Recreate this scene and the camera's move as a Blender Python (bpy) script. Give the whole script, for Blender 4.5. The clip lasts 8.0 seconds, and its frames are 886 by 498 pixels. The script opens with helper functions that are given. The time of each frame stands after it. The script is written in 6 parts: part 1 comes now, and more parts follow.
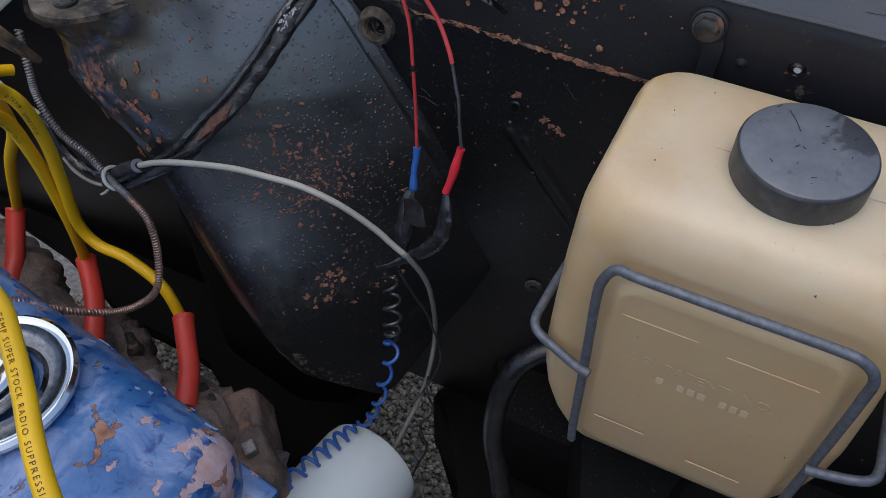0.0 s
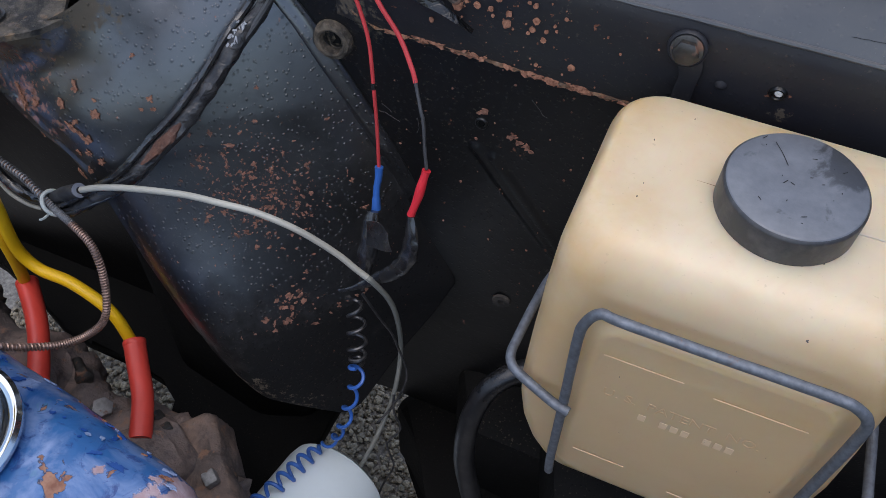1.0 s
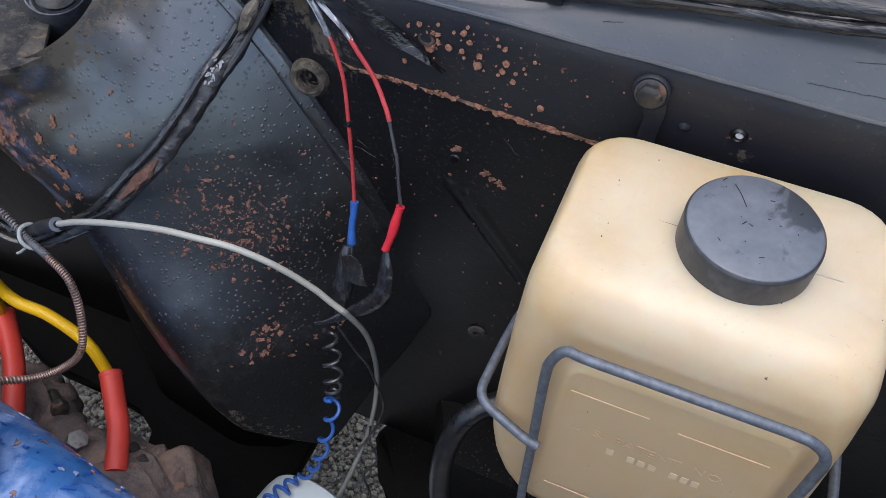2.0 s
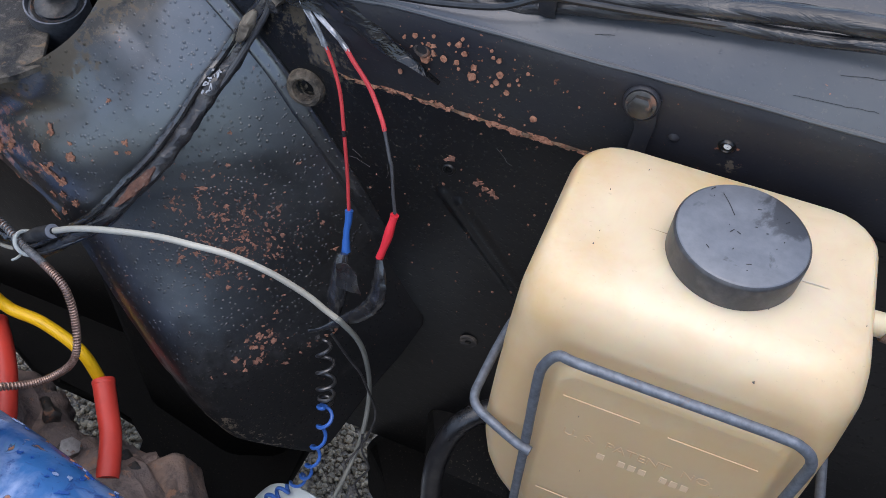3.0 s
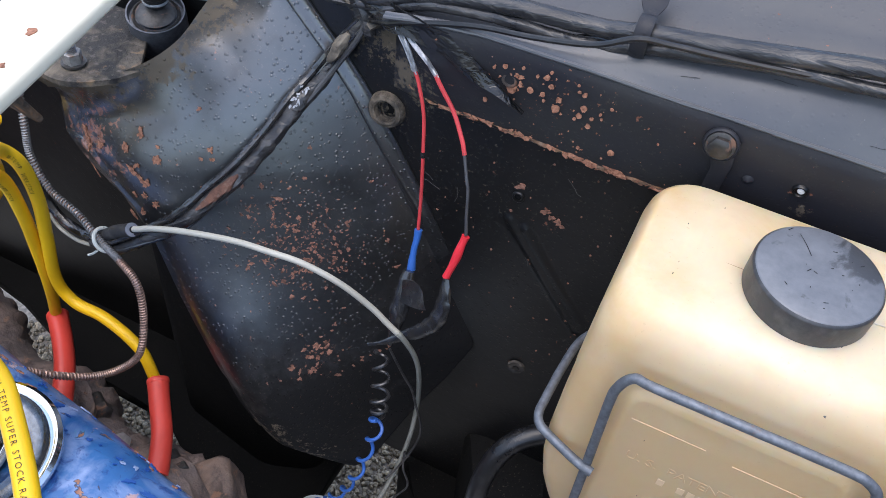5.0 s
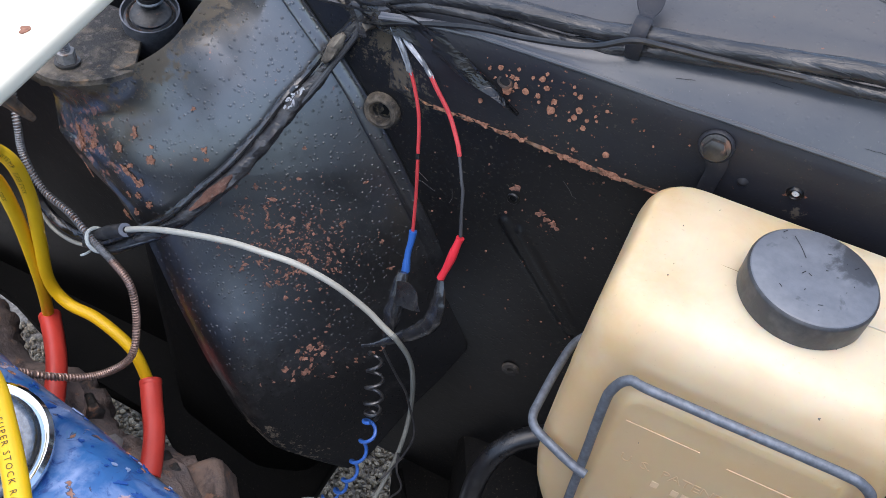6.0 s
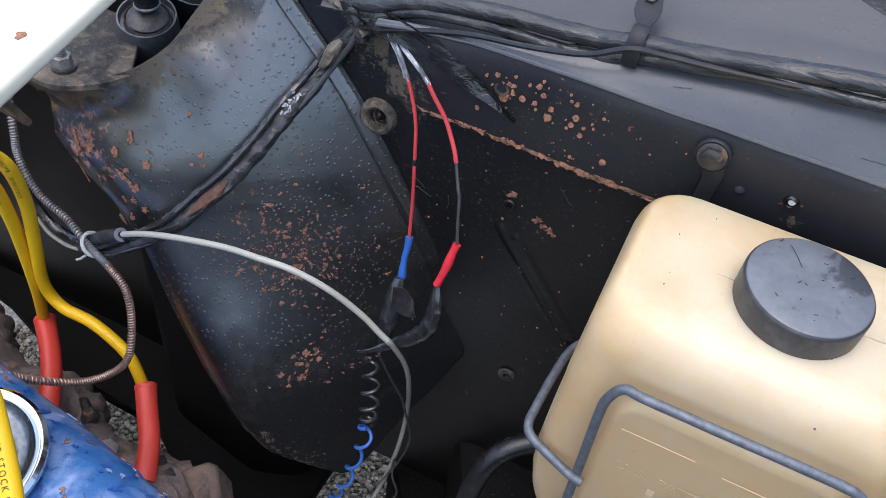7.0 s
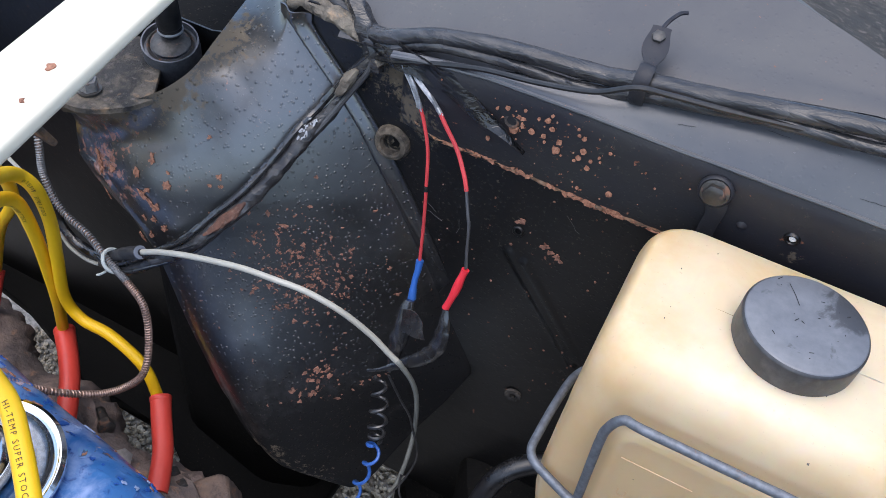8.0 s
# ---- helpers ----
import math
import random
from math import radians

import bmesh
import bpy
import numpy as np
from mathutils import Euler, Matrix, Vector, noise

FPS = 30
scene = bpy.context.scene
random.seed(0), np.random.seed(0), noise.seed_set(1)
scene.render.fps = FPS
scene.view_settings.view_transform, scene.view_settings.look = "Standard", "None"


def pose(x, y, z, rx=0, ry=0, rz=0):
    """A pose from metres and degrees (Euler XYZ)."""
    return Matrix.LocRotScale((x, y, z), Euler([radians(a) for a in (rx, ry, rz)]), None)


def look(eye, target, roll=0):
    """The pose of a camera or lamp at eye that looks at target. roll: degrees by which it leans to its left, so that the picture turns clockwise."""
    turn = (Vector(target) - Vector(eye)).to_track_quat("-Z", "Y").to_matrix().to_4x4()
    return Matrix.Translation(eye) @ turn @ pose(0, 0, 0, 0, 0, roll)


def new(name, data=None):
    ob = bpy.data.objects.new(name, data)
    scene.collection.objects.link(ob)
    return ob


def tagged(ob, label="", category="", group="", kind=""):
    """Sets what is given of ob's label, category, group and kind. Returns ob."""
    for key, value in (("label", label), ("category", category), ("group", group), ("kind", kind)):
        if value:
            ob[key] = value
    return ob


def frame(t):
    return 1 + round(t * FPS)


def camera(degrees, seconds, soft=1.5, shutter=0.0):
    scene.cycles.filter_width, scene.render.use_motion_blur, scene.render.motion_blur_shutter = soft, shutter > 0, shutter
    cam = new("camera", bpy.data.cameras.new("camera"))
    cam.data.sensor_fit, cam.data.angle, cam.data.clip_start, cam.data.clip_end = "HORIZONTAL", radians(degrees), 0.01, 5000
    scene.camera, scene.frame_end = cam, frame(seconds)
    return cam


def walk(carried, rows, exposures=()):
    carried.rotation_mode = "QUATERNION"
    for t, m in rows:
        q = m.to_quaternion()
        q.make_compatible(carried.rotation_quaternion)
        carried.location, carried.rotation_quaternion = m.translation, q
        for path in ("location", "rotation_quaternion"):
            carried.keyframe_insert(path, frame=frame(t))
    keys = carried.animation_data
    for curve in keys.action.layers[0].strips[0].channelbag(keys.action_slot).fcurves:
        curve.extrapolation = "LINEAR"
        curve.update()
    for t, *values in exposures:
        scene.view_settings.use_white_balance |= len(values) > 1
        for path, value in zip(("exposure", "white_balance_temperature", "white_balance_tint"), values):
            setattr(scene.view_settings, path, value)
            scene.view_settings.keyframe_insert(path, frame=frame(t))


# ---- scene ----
cam = camera(56.7, 8.0, 0.5)
PATH = [
    (0, (0.0044, 0.0025, 1.1974), (-0.5774, 1.1595, -0.3267), -0.32),
    (0.1, (-0.0037, 0.0167, 1.1986), (-0.5596, 1.1556, -0.3486), -0.69),
    (0.2, (-0.0063, 0.0242, 1.1988), (-0.5471, 1.1523, -0.3616), -0.72),
    (0.3, (-0.0121, 0.0304, 1.1992), (-0.5268, 1.1562, -0.3717), -0.35),
    (0.5, (-0.0207, 0.0303, 1.1944), (-0.5060, 1.1689, -0.3765), 0.84),
    (1, (-0.0183, 0.0315, 1.1987), (-0.4759, 1.1955, -0.3620), 2.28),
    (1.5, (-0.0140, 0.0342, 1.2060), (-0.4629, 1.2315, -0.3318), 2.93),
    (3, (-0.0127, 0.0267, 1.2111), (-0.4408, 1.2793, -0.2882), 4.58),
    (3.5, (-0.0205, 0.0176, 1.2157), (-0.4660, 1.2909, -0.2608), 5.74),
    (4, (-0.0275, 0.0123, 1.2161), (-0.4950, 1.2970, -0.2437), 6.75),
    (4.5, (-0.0361, -0.0024, 1.2164), (-0.5184, 1.2872, -0.2342), 7.28),
    (6, (-0.0367, -0.0025, 1.2145), (-0.5087, 1.3049, -0.2236), 8.11),
    (6.5, (-0.0366, -0.0007, 1.2149), (-0.5066, 1.3096, -0.2211), 8.32),
    (7, (-0.0374, -0.0003, 1.2160), (-0.5049, 1.3130, -0.2181), 8.52),
    (7.5, (-0.0352, 0.0013, 1.2165), (-0.4992, 1.3167, -0.2169), 8.77),
    (7.8, (-0.0344, -0.0014, 1.2204), (-0.5105, 1.3080, -0.2145), 8.78),
    (7.9, (-0.0335, -0.0012, 1.2260), (-0.5236, 1.3068, -0.2054), 8.67),
    (8, (-0.0362, -0.0005, 1.2329), (-0.5402, 1.3071, -0.1941), 8.59),
]
EXPOSURES = [(0.0, 0.26), (0.5, 0.50), (1.0, 0.72), (1.5, 0.90), (3.0, 1.13), (4.0, 1.28), (4.5, 1.38), (6.0, 1.33), (7.5, 1.3), (8.0, 1.35)]
walk(cam, [(t, look(eye, target, roll)) for t, eye, target, roll in PATH], EXPOSURES)

# ---------------------------------------------------------------- light
world = bpy.data.worlds.new("overcast_sky")
scene.world = world
world.use_nodes = True
wn = world.node_tree
sky = wn.nodes.new("ShaderNodeTexSky")
sky.sky_type = "NISHITA"
sky.sun_disc = False
sky.sun_elevation, sky.sun_rotation = radians(70), radians(180)
sky.air_density, sky.dust_density = 1.0, 1.8
wn.links.new(sky.outputs[0], wn.nodes["Background"].inputs[0])
wn.nodes["Background"].inputs[1].default_value = 0.15
sun = new("sun", bpy.data.lights.new("sun", "SUN"))
sun.data.energy, sun.data.angle, sun.data.color = 0.90, radians(84), (1.0, 0.98, 1.0)
sun.matrix_world = look((-0.40, 0.20, 3.2), (-0.1, 0.3, 0.8))

# ---------------------------------------------------------------- materials


class Nodes:
    """A small builder for one node material."""

    def __init__(self, name, rough=0.5, metal=0.0):
        self.mat = bpy.data.materials.new(name)
        self.mat.use_nodes = True
        self.tree = self.mat.node_tree
        self.bsdf = self.tree.nodes["Principled BSDF"]
        self.bsdf.inputs["Roughness"].default_value = rough
        self.bsdf.inputs["Metallic"].default_value = metal
        self.geo = self.tree.nodes.new("ShaderNodeNewGeometry")
        self.pos = self.geo.outputs["Position"]

    def add(self, kind, **inputs):
        n = self.tree.nodes.new(kind)
        for key, value in inputs.items():
            self.put(n.inputs[key.replace("_", " ")], value)
        return n

    def put(self, socket, value):
        if isinstance(value, bpy.types.NodeSocket):
            self.tree.links.new(value, socket)
        else:
            socket.default_value = value

    def noise(self, scale, detail=4.0, rough=0.6, stretch=None, distortion=0.0):
        vec = self.pos
        if stretch:
            m = self.add("ShaderNodeVectorMath", Vector=vec)
            m.operation = "MULTIPLY"
            m.inputs[1].default_value = stretch
            vec = m.outputs[0]
        return self.add("ShaderNodeTexNoise", Vector=vec, Scale=scale, Detail=detail, Roughness=rough, Distortion=distortion).outputs["Fac"]

    def voronoi(self, scale, randomness=1.0):
        return self.add("ShaderNodeTexVoronoi", Vector=self.pos, Scale=scale, Randomness=randomness).outputs["Distance"]

    def step(self, value, low, high, a=0.0, b=1.0):
        n = self.add("ShaderNodeMapRange")
        self.put(n.inputs[0], value)
        for i, v in enumerate((low, high, a, b)):
            self.put(n.inputs[1 + i], v)
        return n.outputs[0]

    def math(self, op, a, b=0.0):
        n = self.add("ShaderNodeMath")
        n.operation = op
        self.put(n.inputs[0], a)
        self.put(n.inputs[1], b)
        return n.outputs[0]

    def near(self, centre, radius, soft=1.0):
        """1 at the centre, 0 at the radius."""
        n = self.add("ShaderNodeVectorMath", Vector=self.pos)
        n.operation = "DISTANCE"
        n.inputs[1].default_value = centre
        return self.step(n.outputs["Value"], radius, radius * (1 - soft))

    def mix(self, fac, a, b):
        n = self.tree.nodes.new("ShaderNodeMix")
        n.data_type = "RGBA"
        self.put(n.inputs[0], fac)
        for socket, v in ((n.inputs[6], a), (n.inputs[7], b)):
            self.put(socket, (*v, 1) if isinstance(v, tuple) and len(v) == 3 else v)
        return n.outputs[2]

    def bump(self, height, strength, distance=0.001, onto=None):
        n = self.add("ShaderNodeBump", Strength=strength, Distance=distance, Height=height)
        if onto is not None:
            self.tree.links.new(onto, n.inputs["Normal"])
        return n.outputs[0]

    def done(self, colour=None, rough=None, metal=None, normal=None):
        for key, v in (("Base Color", colour), ("Roughness", rough), ("Metallic", metal), ("Normal", normal)):
            if v is not None:
                self.put(self.bsdf.inputs[key], (*v, 1) if isinstance(v, tuple) and len(v) == 3 else v)
        return self.mat


RUST_LIGHT, RUST_DARK, DUST = (0.30, 0.13, 0.08), (0.10, 0.042, 0.028), (0.26, 0.21, 0.15)


def black_paint(name, zones=(), rust=0.0, rough=0.36, dust=0.25, nibs=0.6, base=0.022, mud=(), blue=1.15, ior=1.5, coat=0.0, dull_zones=()):
    """Old glossy black paint with nibs in it, dull patches, dust, and rust that breaks through in the zones (centre, radius, amount, scale)."""
    m = Nodes(name)
    m.bsdf.inputs["IOR"].default_value = ior
    m.bsdf.inputs["Coat Weight"].default_value = coat
    m.bsdf.inputs["Coat Roughness"].default_value = 0.25
    m.bsdf.inputs["Coat IOR"].default_value = 1.75
    broad, fine = m.noise(9, 5), m.noise(160, 4)
    col = m.mix(m.step(broad, 0.35, 0.7), (base, base * 1.02, base * blue), (base * 1.6, base * 1.6, base * 1.6))
    mask_dust = m.math("MULTIPLY", m.step(m.noise(420, 3), 0.62, 0.70), m.step(broad, 0.42, 0.62, 0.0, dust * 2.5))
    col = m.mix(mask_dust, col, DUST)
    matt = None
    for centre, radius, amount, scale in mud:
        got = m.step(m.math("ADD", m.noise(scale, 6, 0.7), m.math("MULTIPLY", m.near(centre, radius), amount)), 0.69, 0.75)
        col = m.mix(m.math("MULTIPLY", got, 0.42), col, DUST)
        film = m.math("MULTIPLY", m.near(centre, radius), 0.22)
        matt = m.math("MAXIMUM", got, film) if matt is None else m.math("MAXIMUM", matt, m.math("MAXIMUM", got, film))
    relief = m.noise(60, 2)
    mask = None
    for centre, radius, amount, scale in zones:
        edge = m.noise(scale, 5, 0.62)
        got = m.step(m.math("ADD", edge, m.math("MULTIPLY", m.near(centre, radius), amount)), 0.70, 0.72)
        mask = got if mask is None else m.math("MAXIMUM", mask, got)
    if rust > 0:
        got = m.step(m.noise(130, 5, 0.6), 0.74 - rust, 0.755 - rust)
        mask = got if mask is None else m.math("MAXIMUM", mask, got)
    rough_v = m.step(broad, 0.3, 0.75, rough, rough + 0.08)
    if mask is not None:
        shade = m.mix(m.step(m.noise(300, 3), 0.3, 0.7), RUST_DARK, RUST_LIGHT)
        col = m.mix(mask, col, shade)
        rough_v = m.math("MAXIMUM", rough_v, m.math("MULTIPLY", mask, 0.85))
    dull = matt
    # Gloss and reflection are lowered inside these zones; the colour stays.
    for zone in dull_zones:
        got = m.step(m.math("ADD", m.noise(28, 5, 0.6), m.math("MULTIPLY", m.near(*zone), 0.9)), 0.55, 0.95)
        dull = got if dull is None else m.math("MAXIMUM", dull, got)
    if dull is not None:
        rough_v = m.math("MAXIMUM", rough_v, m.math("MULTIPLY", dull, 0.85))
        m.put(m.bsdf.inputs["Coat Weight"], m.step(dull, 0, 1, coat, 0.0))
        m.put(m.bsdf.inputs["Specular IOR Level"], m.step(dull, 0, 1, 0.5, 0.14))
    n = m.bump(relief, 0.12, 0.004)
    n = m.bump(m.step(m.voronoi(260), 0.28, 0.05), nibs, 0.0010, n)
    if mask is not None:
        n = m.bump(mask, -0.5, 0.0006, n)
    n = m.bump(fine, 0.08, 0.0008, n)
    return m.done(col, rough_v, None, n)


def rubber(name, base=0.018, rough=0.5, dusty=0.4, stretch=None):
    m = Nodes(name)
    fac = m.noise(150, 6, 0.6, stretch)
    col = m.mix(m.step(fac, 0.45, 0.75, 0, dusty), (base, base, base * 1.1), (0.16, 0.15, 0.14))
    n = m.bump(m.noise(500, 3), 0.15, 0.0006)
    if stretch:
        n = m.bump(m.noise(170, 3, 0.6, stretch, 0.6), 0.7, 0.002, n)
    return m.done(col, m.step(m.noise(25), 0.3, 0.7, rough - 0.1, rough + 0.15), None, n)


def plastic(name, colour, rough=0.4, worn=0.3, dark=0.5):
    m = Nodes(name)
    worn_col = tuple(c * dark for c in colour)
    col = m.mix(m.step(m.noise(120, 5), 0.5, 0.8, 0, worn), colour, worn_col)
    col = m.mix(m.step(m.noise(14, 3), 0.45, 0.75, 0, worn), col, worn_col)
    return m.done(col, m.step(m.noise(40), 0.3, 0.7, rough - 0.08, rough + 0.12), None, m.bump(m.noise(350, 3), 0.08, 0.0006))


def steel(name, colour=(0.30, 0.31, 0.34), rough=0.42, rust=0.25, metal=0.85):
    m = Nodes(name)
    mask = m.step(m.noise(110, 5), 0.7 - rust * 0.25, 0.78 - rust * 0.25)
    col = m.mix(m.step(m.noise(300, 3), 0.35, 0.7), colour, tuple(c * 0.6 for c in colour))
    col = m.mix(mask, col, (0.16, 0.085, 0.055))
    return m.done(col, m.math("MAXIMUM", m.step(m.noise(60), 0.3, 0.7, rough - 0.1, rough + 0.1), m.math("MULTIPLY", mask, 0.8)), m.step(mask, 0, 1, metal, 0.0), m.bump(m.noise(400, 4), 0.2, 0.0006))


def rusty_cast(name, a=(0.135, 0.108, 0.100), b=(0.32, 0.225, 0.18)):
    m = Nodes(name, 0.85)
    col = m.mix(m.step(m.noise(30, 6), 0.42, 0.72), a, b)
    col = m.mix(m.step(m.noise(55, 6, 0.65, None, 0.6), 0.50, 0.66, 0, 0.75), col, tuple(c * 0.38 for c in a))
    col = m.mix(m.step(m.noise(80, 5, 0.6, None, 0.4), 0.60, 0.68, 0, 0.6), col, (b[0] * 1.1, b[1] * 0.85, b[2] * 0.65))
    col = m.mix(m.step(m.noise(260, 4), 0.55, 0.75, 0, 0.6), col, (0.20, 0.165, 0.14))
    n = m.bump(m.noise(45, 5), 0.6, 0.006)
    return m.done(col, None, None, m.bump(m.noise(420, 4), 0.6, 0.0012, n))


FLANGE_MUD = tuple(((x, y, z), r, a, n) for x, y, z, r, a, n in ((-0.378, 0.287, 0.913, 0.034, 0.42, 150), (-0.350, 0.312, 0.926, 0.034, 0.40, 190), (-0.338, 0.350, 0.948, 0.040, 0.36, 150), (-0.410, 0.276, 0.900, 0.045, 0.40, 130), (-0.350, 0.298, 0.908, 0.016, 0.22, 260), (-0.392, 0.275, 0.868, 0.050, 0.20, 210), (-0.250, 0.246, 0.662, 0.050, 0.26, 150), (-0.222, 0.256, 0.640, 0.038, 0.26, 210)))
TOWER_PAINT = black_paint("black_paint_rusting_tower", (((-0.250, 0.311, 0.812), 0.050, 0.115, 330), ((-0.392, 0.286, 0.866), 0.045, 0.27, 170), ((-0.227, 0.286, 0.738), 0.024, 0.16, 190)), 0.0, 0.36, 0.10, 0.8, 0.0045, FLANGE_MUD, 1.2, 1.8, 1.0, (((-0.215, 0.285, 0.660), 0.13), ((-0.150, 0.350, 0.735), 0.115), ((-0.440, 0.290, 0.845), 0.050)))
# One black paint; shade darkens the wall's tone, skylight lifts ledge and panel.
WALL_PAINT = black_paint("black_paint_shaded_tone", (((-0.105, 0.365, 0.868), 0.020, 0.13, 190),), 0.0, 0.34, 0.12, 0.25, 0.0035, (((-0.216, 0.365, 0.955), 0.024, 0.46, 260), ((-0.206, 0.364, 0.936), 0.022, 0.40, 300), ((-0.196, 0.364, 0.925), 0.020, 0.34, 260), ((-0.2215, 0.365, 0.906), 0.022, 0.26, 320), ((-0.236, 0.365, 0.945), 0.030, 0.20, 240)), 1.15, 1.5, 0.06)
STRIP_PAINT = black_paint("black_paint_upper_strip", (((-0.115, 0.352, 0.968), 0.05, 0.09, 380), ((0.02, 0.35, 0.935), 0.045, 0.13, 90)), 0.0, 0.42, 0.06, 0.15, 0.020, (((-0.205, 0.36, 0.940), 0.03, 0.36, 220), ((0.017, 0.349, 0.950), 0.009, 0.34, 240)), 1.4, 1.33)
RAIL_PAINT = black_paint("black_paint_skylit_ledge", (((-0.17, 0.35, 0.99), 0.012, 0.12, 150),), 0.0, 0.36, 0.05, 0.12, 0.056, (), 1.2, 1.5, 0.22)
PANEL_PAINT = black_paint("black_paint_skylit_panel", (((-0.03, 0.42, 1.04), 0.04, 0.02, 260),), 0.0, 0.42, 0.06, 0.15, 0.042, (), 1.2)
# Near-black: the deep shade of the bay is put into this tone.
SHELL_PAINT = black_paint("dull_near_black", (), 0.0, 0.75, 0.1, 0.3, 0.0035, (), 1.0, 1.25)
RUBBER = rubber("black_rubber")
HOSE_RUBBER = rubber("hose_rubber", 0.010, 0.32, 0.12)
TAPE = rubber("black_vinyl_tape", 0.014, 0.22, 0.16)
TAPE.node_tree.nodes["Principled BSDF"].inputs["IOR"].default_value = 1.75
OLD_TAPE = rubber("old_dusty_tape", 0.022, 0.27, 0.42, (0.25, 1.0, 1.0))
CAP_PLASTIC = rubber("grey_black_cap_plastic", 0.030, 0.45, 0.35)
CAP_PLASTIC.node_tree.nodes["Principled BSDF"].inputs["Coat Weight"].default_value = 0.2
CAP_PLASTIC.node_tree.nodes["Principled BSDF"].inputs["Coat Roughness"].default_value = 0.3
CAP_PLASTIC.node_tree.nodes["Principled BSDF"].inputs["Coat IOR"].default_value = 1.7
CAP_PLASTIC.node_tree.nodes["Principled BSDF"].inputs["IOR"].default_value = 1.5
RUST_SPOT = Nodes("rust_spot", 0.9)
RUST_SPOT = RUST_SPOT.done(RUST_SPOT.mix(RUST_SPOT.step(RUST_SPOT.noise(420, 4), 0.35, 0.65), (0.15, 0.06, 0.035), (0.40, 0.19, 0.115)), None, None, RUST_SPOT.bump(RUST_SPOT.noise(700, 3), 0.5, 0.0006))
RUST_DULL = Nodes("dull_rust_flecks", 0.9)
RUST_DULL = RUST_DULL.done(RUST_DULL.mix(RUST_DULL.step(RUST_DULL.noise(300, 4), 0.35, 0.65), (0.11, 0.053, 0.037), (0.33, 0.16, 0.108)), None, None, RUST_DULL.bump(RUST_DULL.noise(700, 3), 0.5, 0.0006))
RED_PLASTIC = plastic("red_silicone_boot", (0.70, 0.065, 0.045), 0.42, 0.2)
RED_INSULATION = plastic("red_insulation", (0.60, 0.055, 0.06), 0.4, 0.45)
BLUE_PLASTIC = plastic("blue_crimp_sleeve", (0.03, 0.12, 0.42), 0.4, 0.25)
RED_CRIMP = plastic("red_crimp_sleeve", (0.68, 0.03, 0.045), 0.38, 0.12)
YELLOW = plastic("yellow_lead_jacket", (0.92, 0.54, 0.012), 0.38, 0.15, 0.7)
INK = plastic("dark_ink", (0.06, 0.03, 0.01), 0.6, 0.1)
CREAM_TUBE = plastic("cream_grey_tube", (0.42, 0.405, 0.345), 0.45, 0.25, 0.6)
DULL_TUBE = plastic("dull_grey_tube", (0.21, 0.215, 0.19), 0.4, 0.45, 0.5)
BLUE_WIRE = plastic("blue_coiled_wire", (0.035, 0.12, 0.42), 0.35, 0.3)
GREY_WIRE = plastic("grey_black_wire", (0.055, 0.056, 0.06), 0.4, 0.4)
FILTER_PAINT = plastic("pale_blue_filter_paint", (0.66, 0.74, 0.77), 0.4, 0.12, 0.75)
TIE_PLASTIC = plastic("pale_cable_tie", (0.50, 0.52, 0.48), 0.4, 0.2)
BRACE_PAINT = plastic("cream_white_paint", (0.80, 0.72, 0.56), 0.5, 0.08, 0.85)
STEEL = steel("grey_wire_steel", (0.17, 0.185, 0.21), 0.52, 0.12, 0.5)
BOLT_STEEL = steel("weathered_bolt_steel", (0.095, 0.09, 0.085), 0.5, 0.6, 0.6)
BARE_METAL = steel("bare_tinned_metal", (0.36, 0.37, 0.39), 0.42, 0.10, 0.6)
COPPER = steel("coppery_spring_wire", (0.46, 0.31, 0.25), 0.45, 0.35, 0.7)
PALE_BOLT = steel("dusty_zinc_steel", (0.30, 0.29, 0.28), 0.55, 0.5, 0.35)
CHROME = Nodes("chrome", 0.08, 1.0)
CHROME = CHROME.done((0.80, 0.80, 0.78), CHROME.step(CHROME.noise(60, 4), 0.4, 0.75, 0.05, 0.25))
CAST = rusty_cast("rusty_cast_iron")
CAST_WARM = rusty_cast("warm_rusty_cast_iron", (0.11, 0.085, 0.075), (0.29, 0.19, 0.14))
DIRTY_PLATE = rusty_cast("dirty_plate", (0.030, 0.028, 0.026), (0.27, 0.215, 0.15))


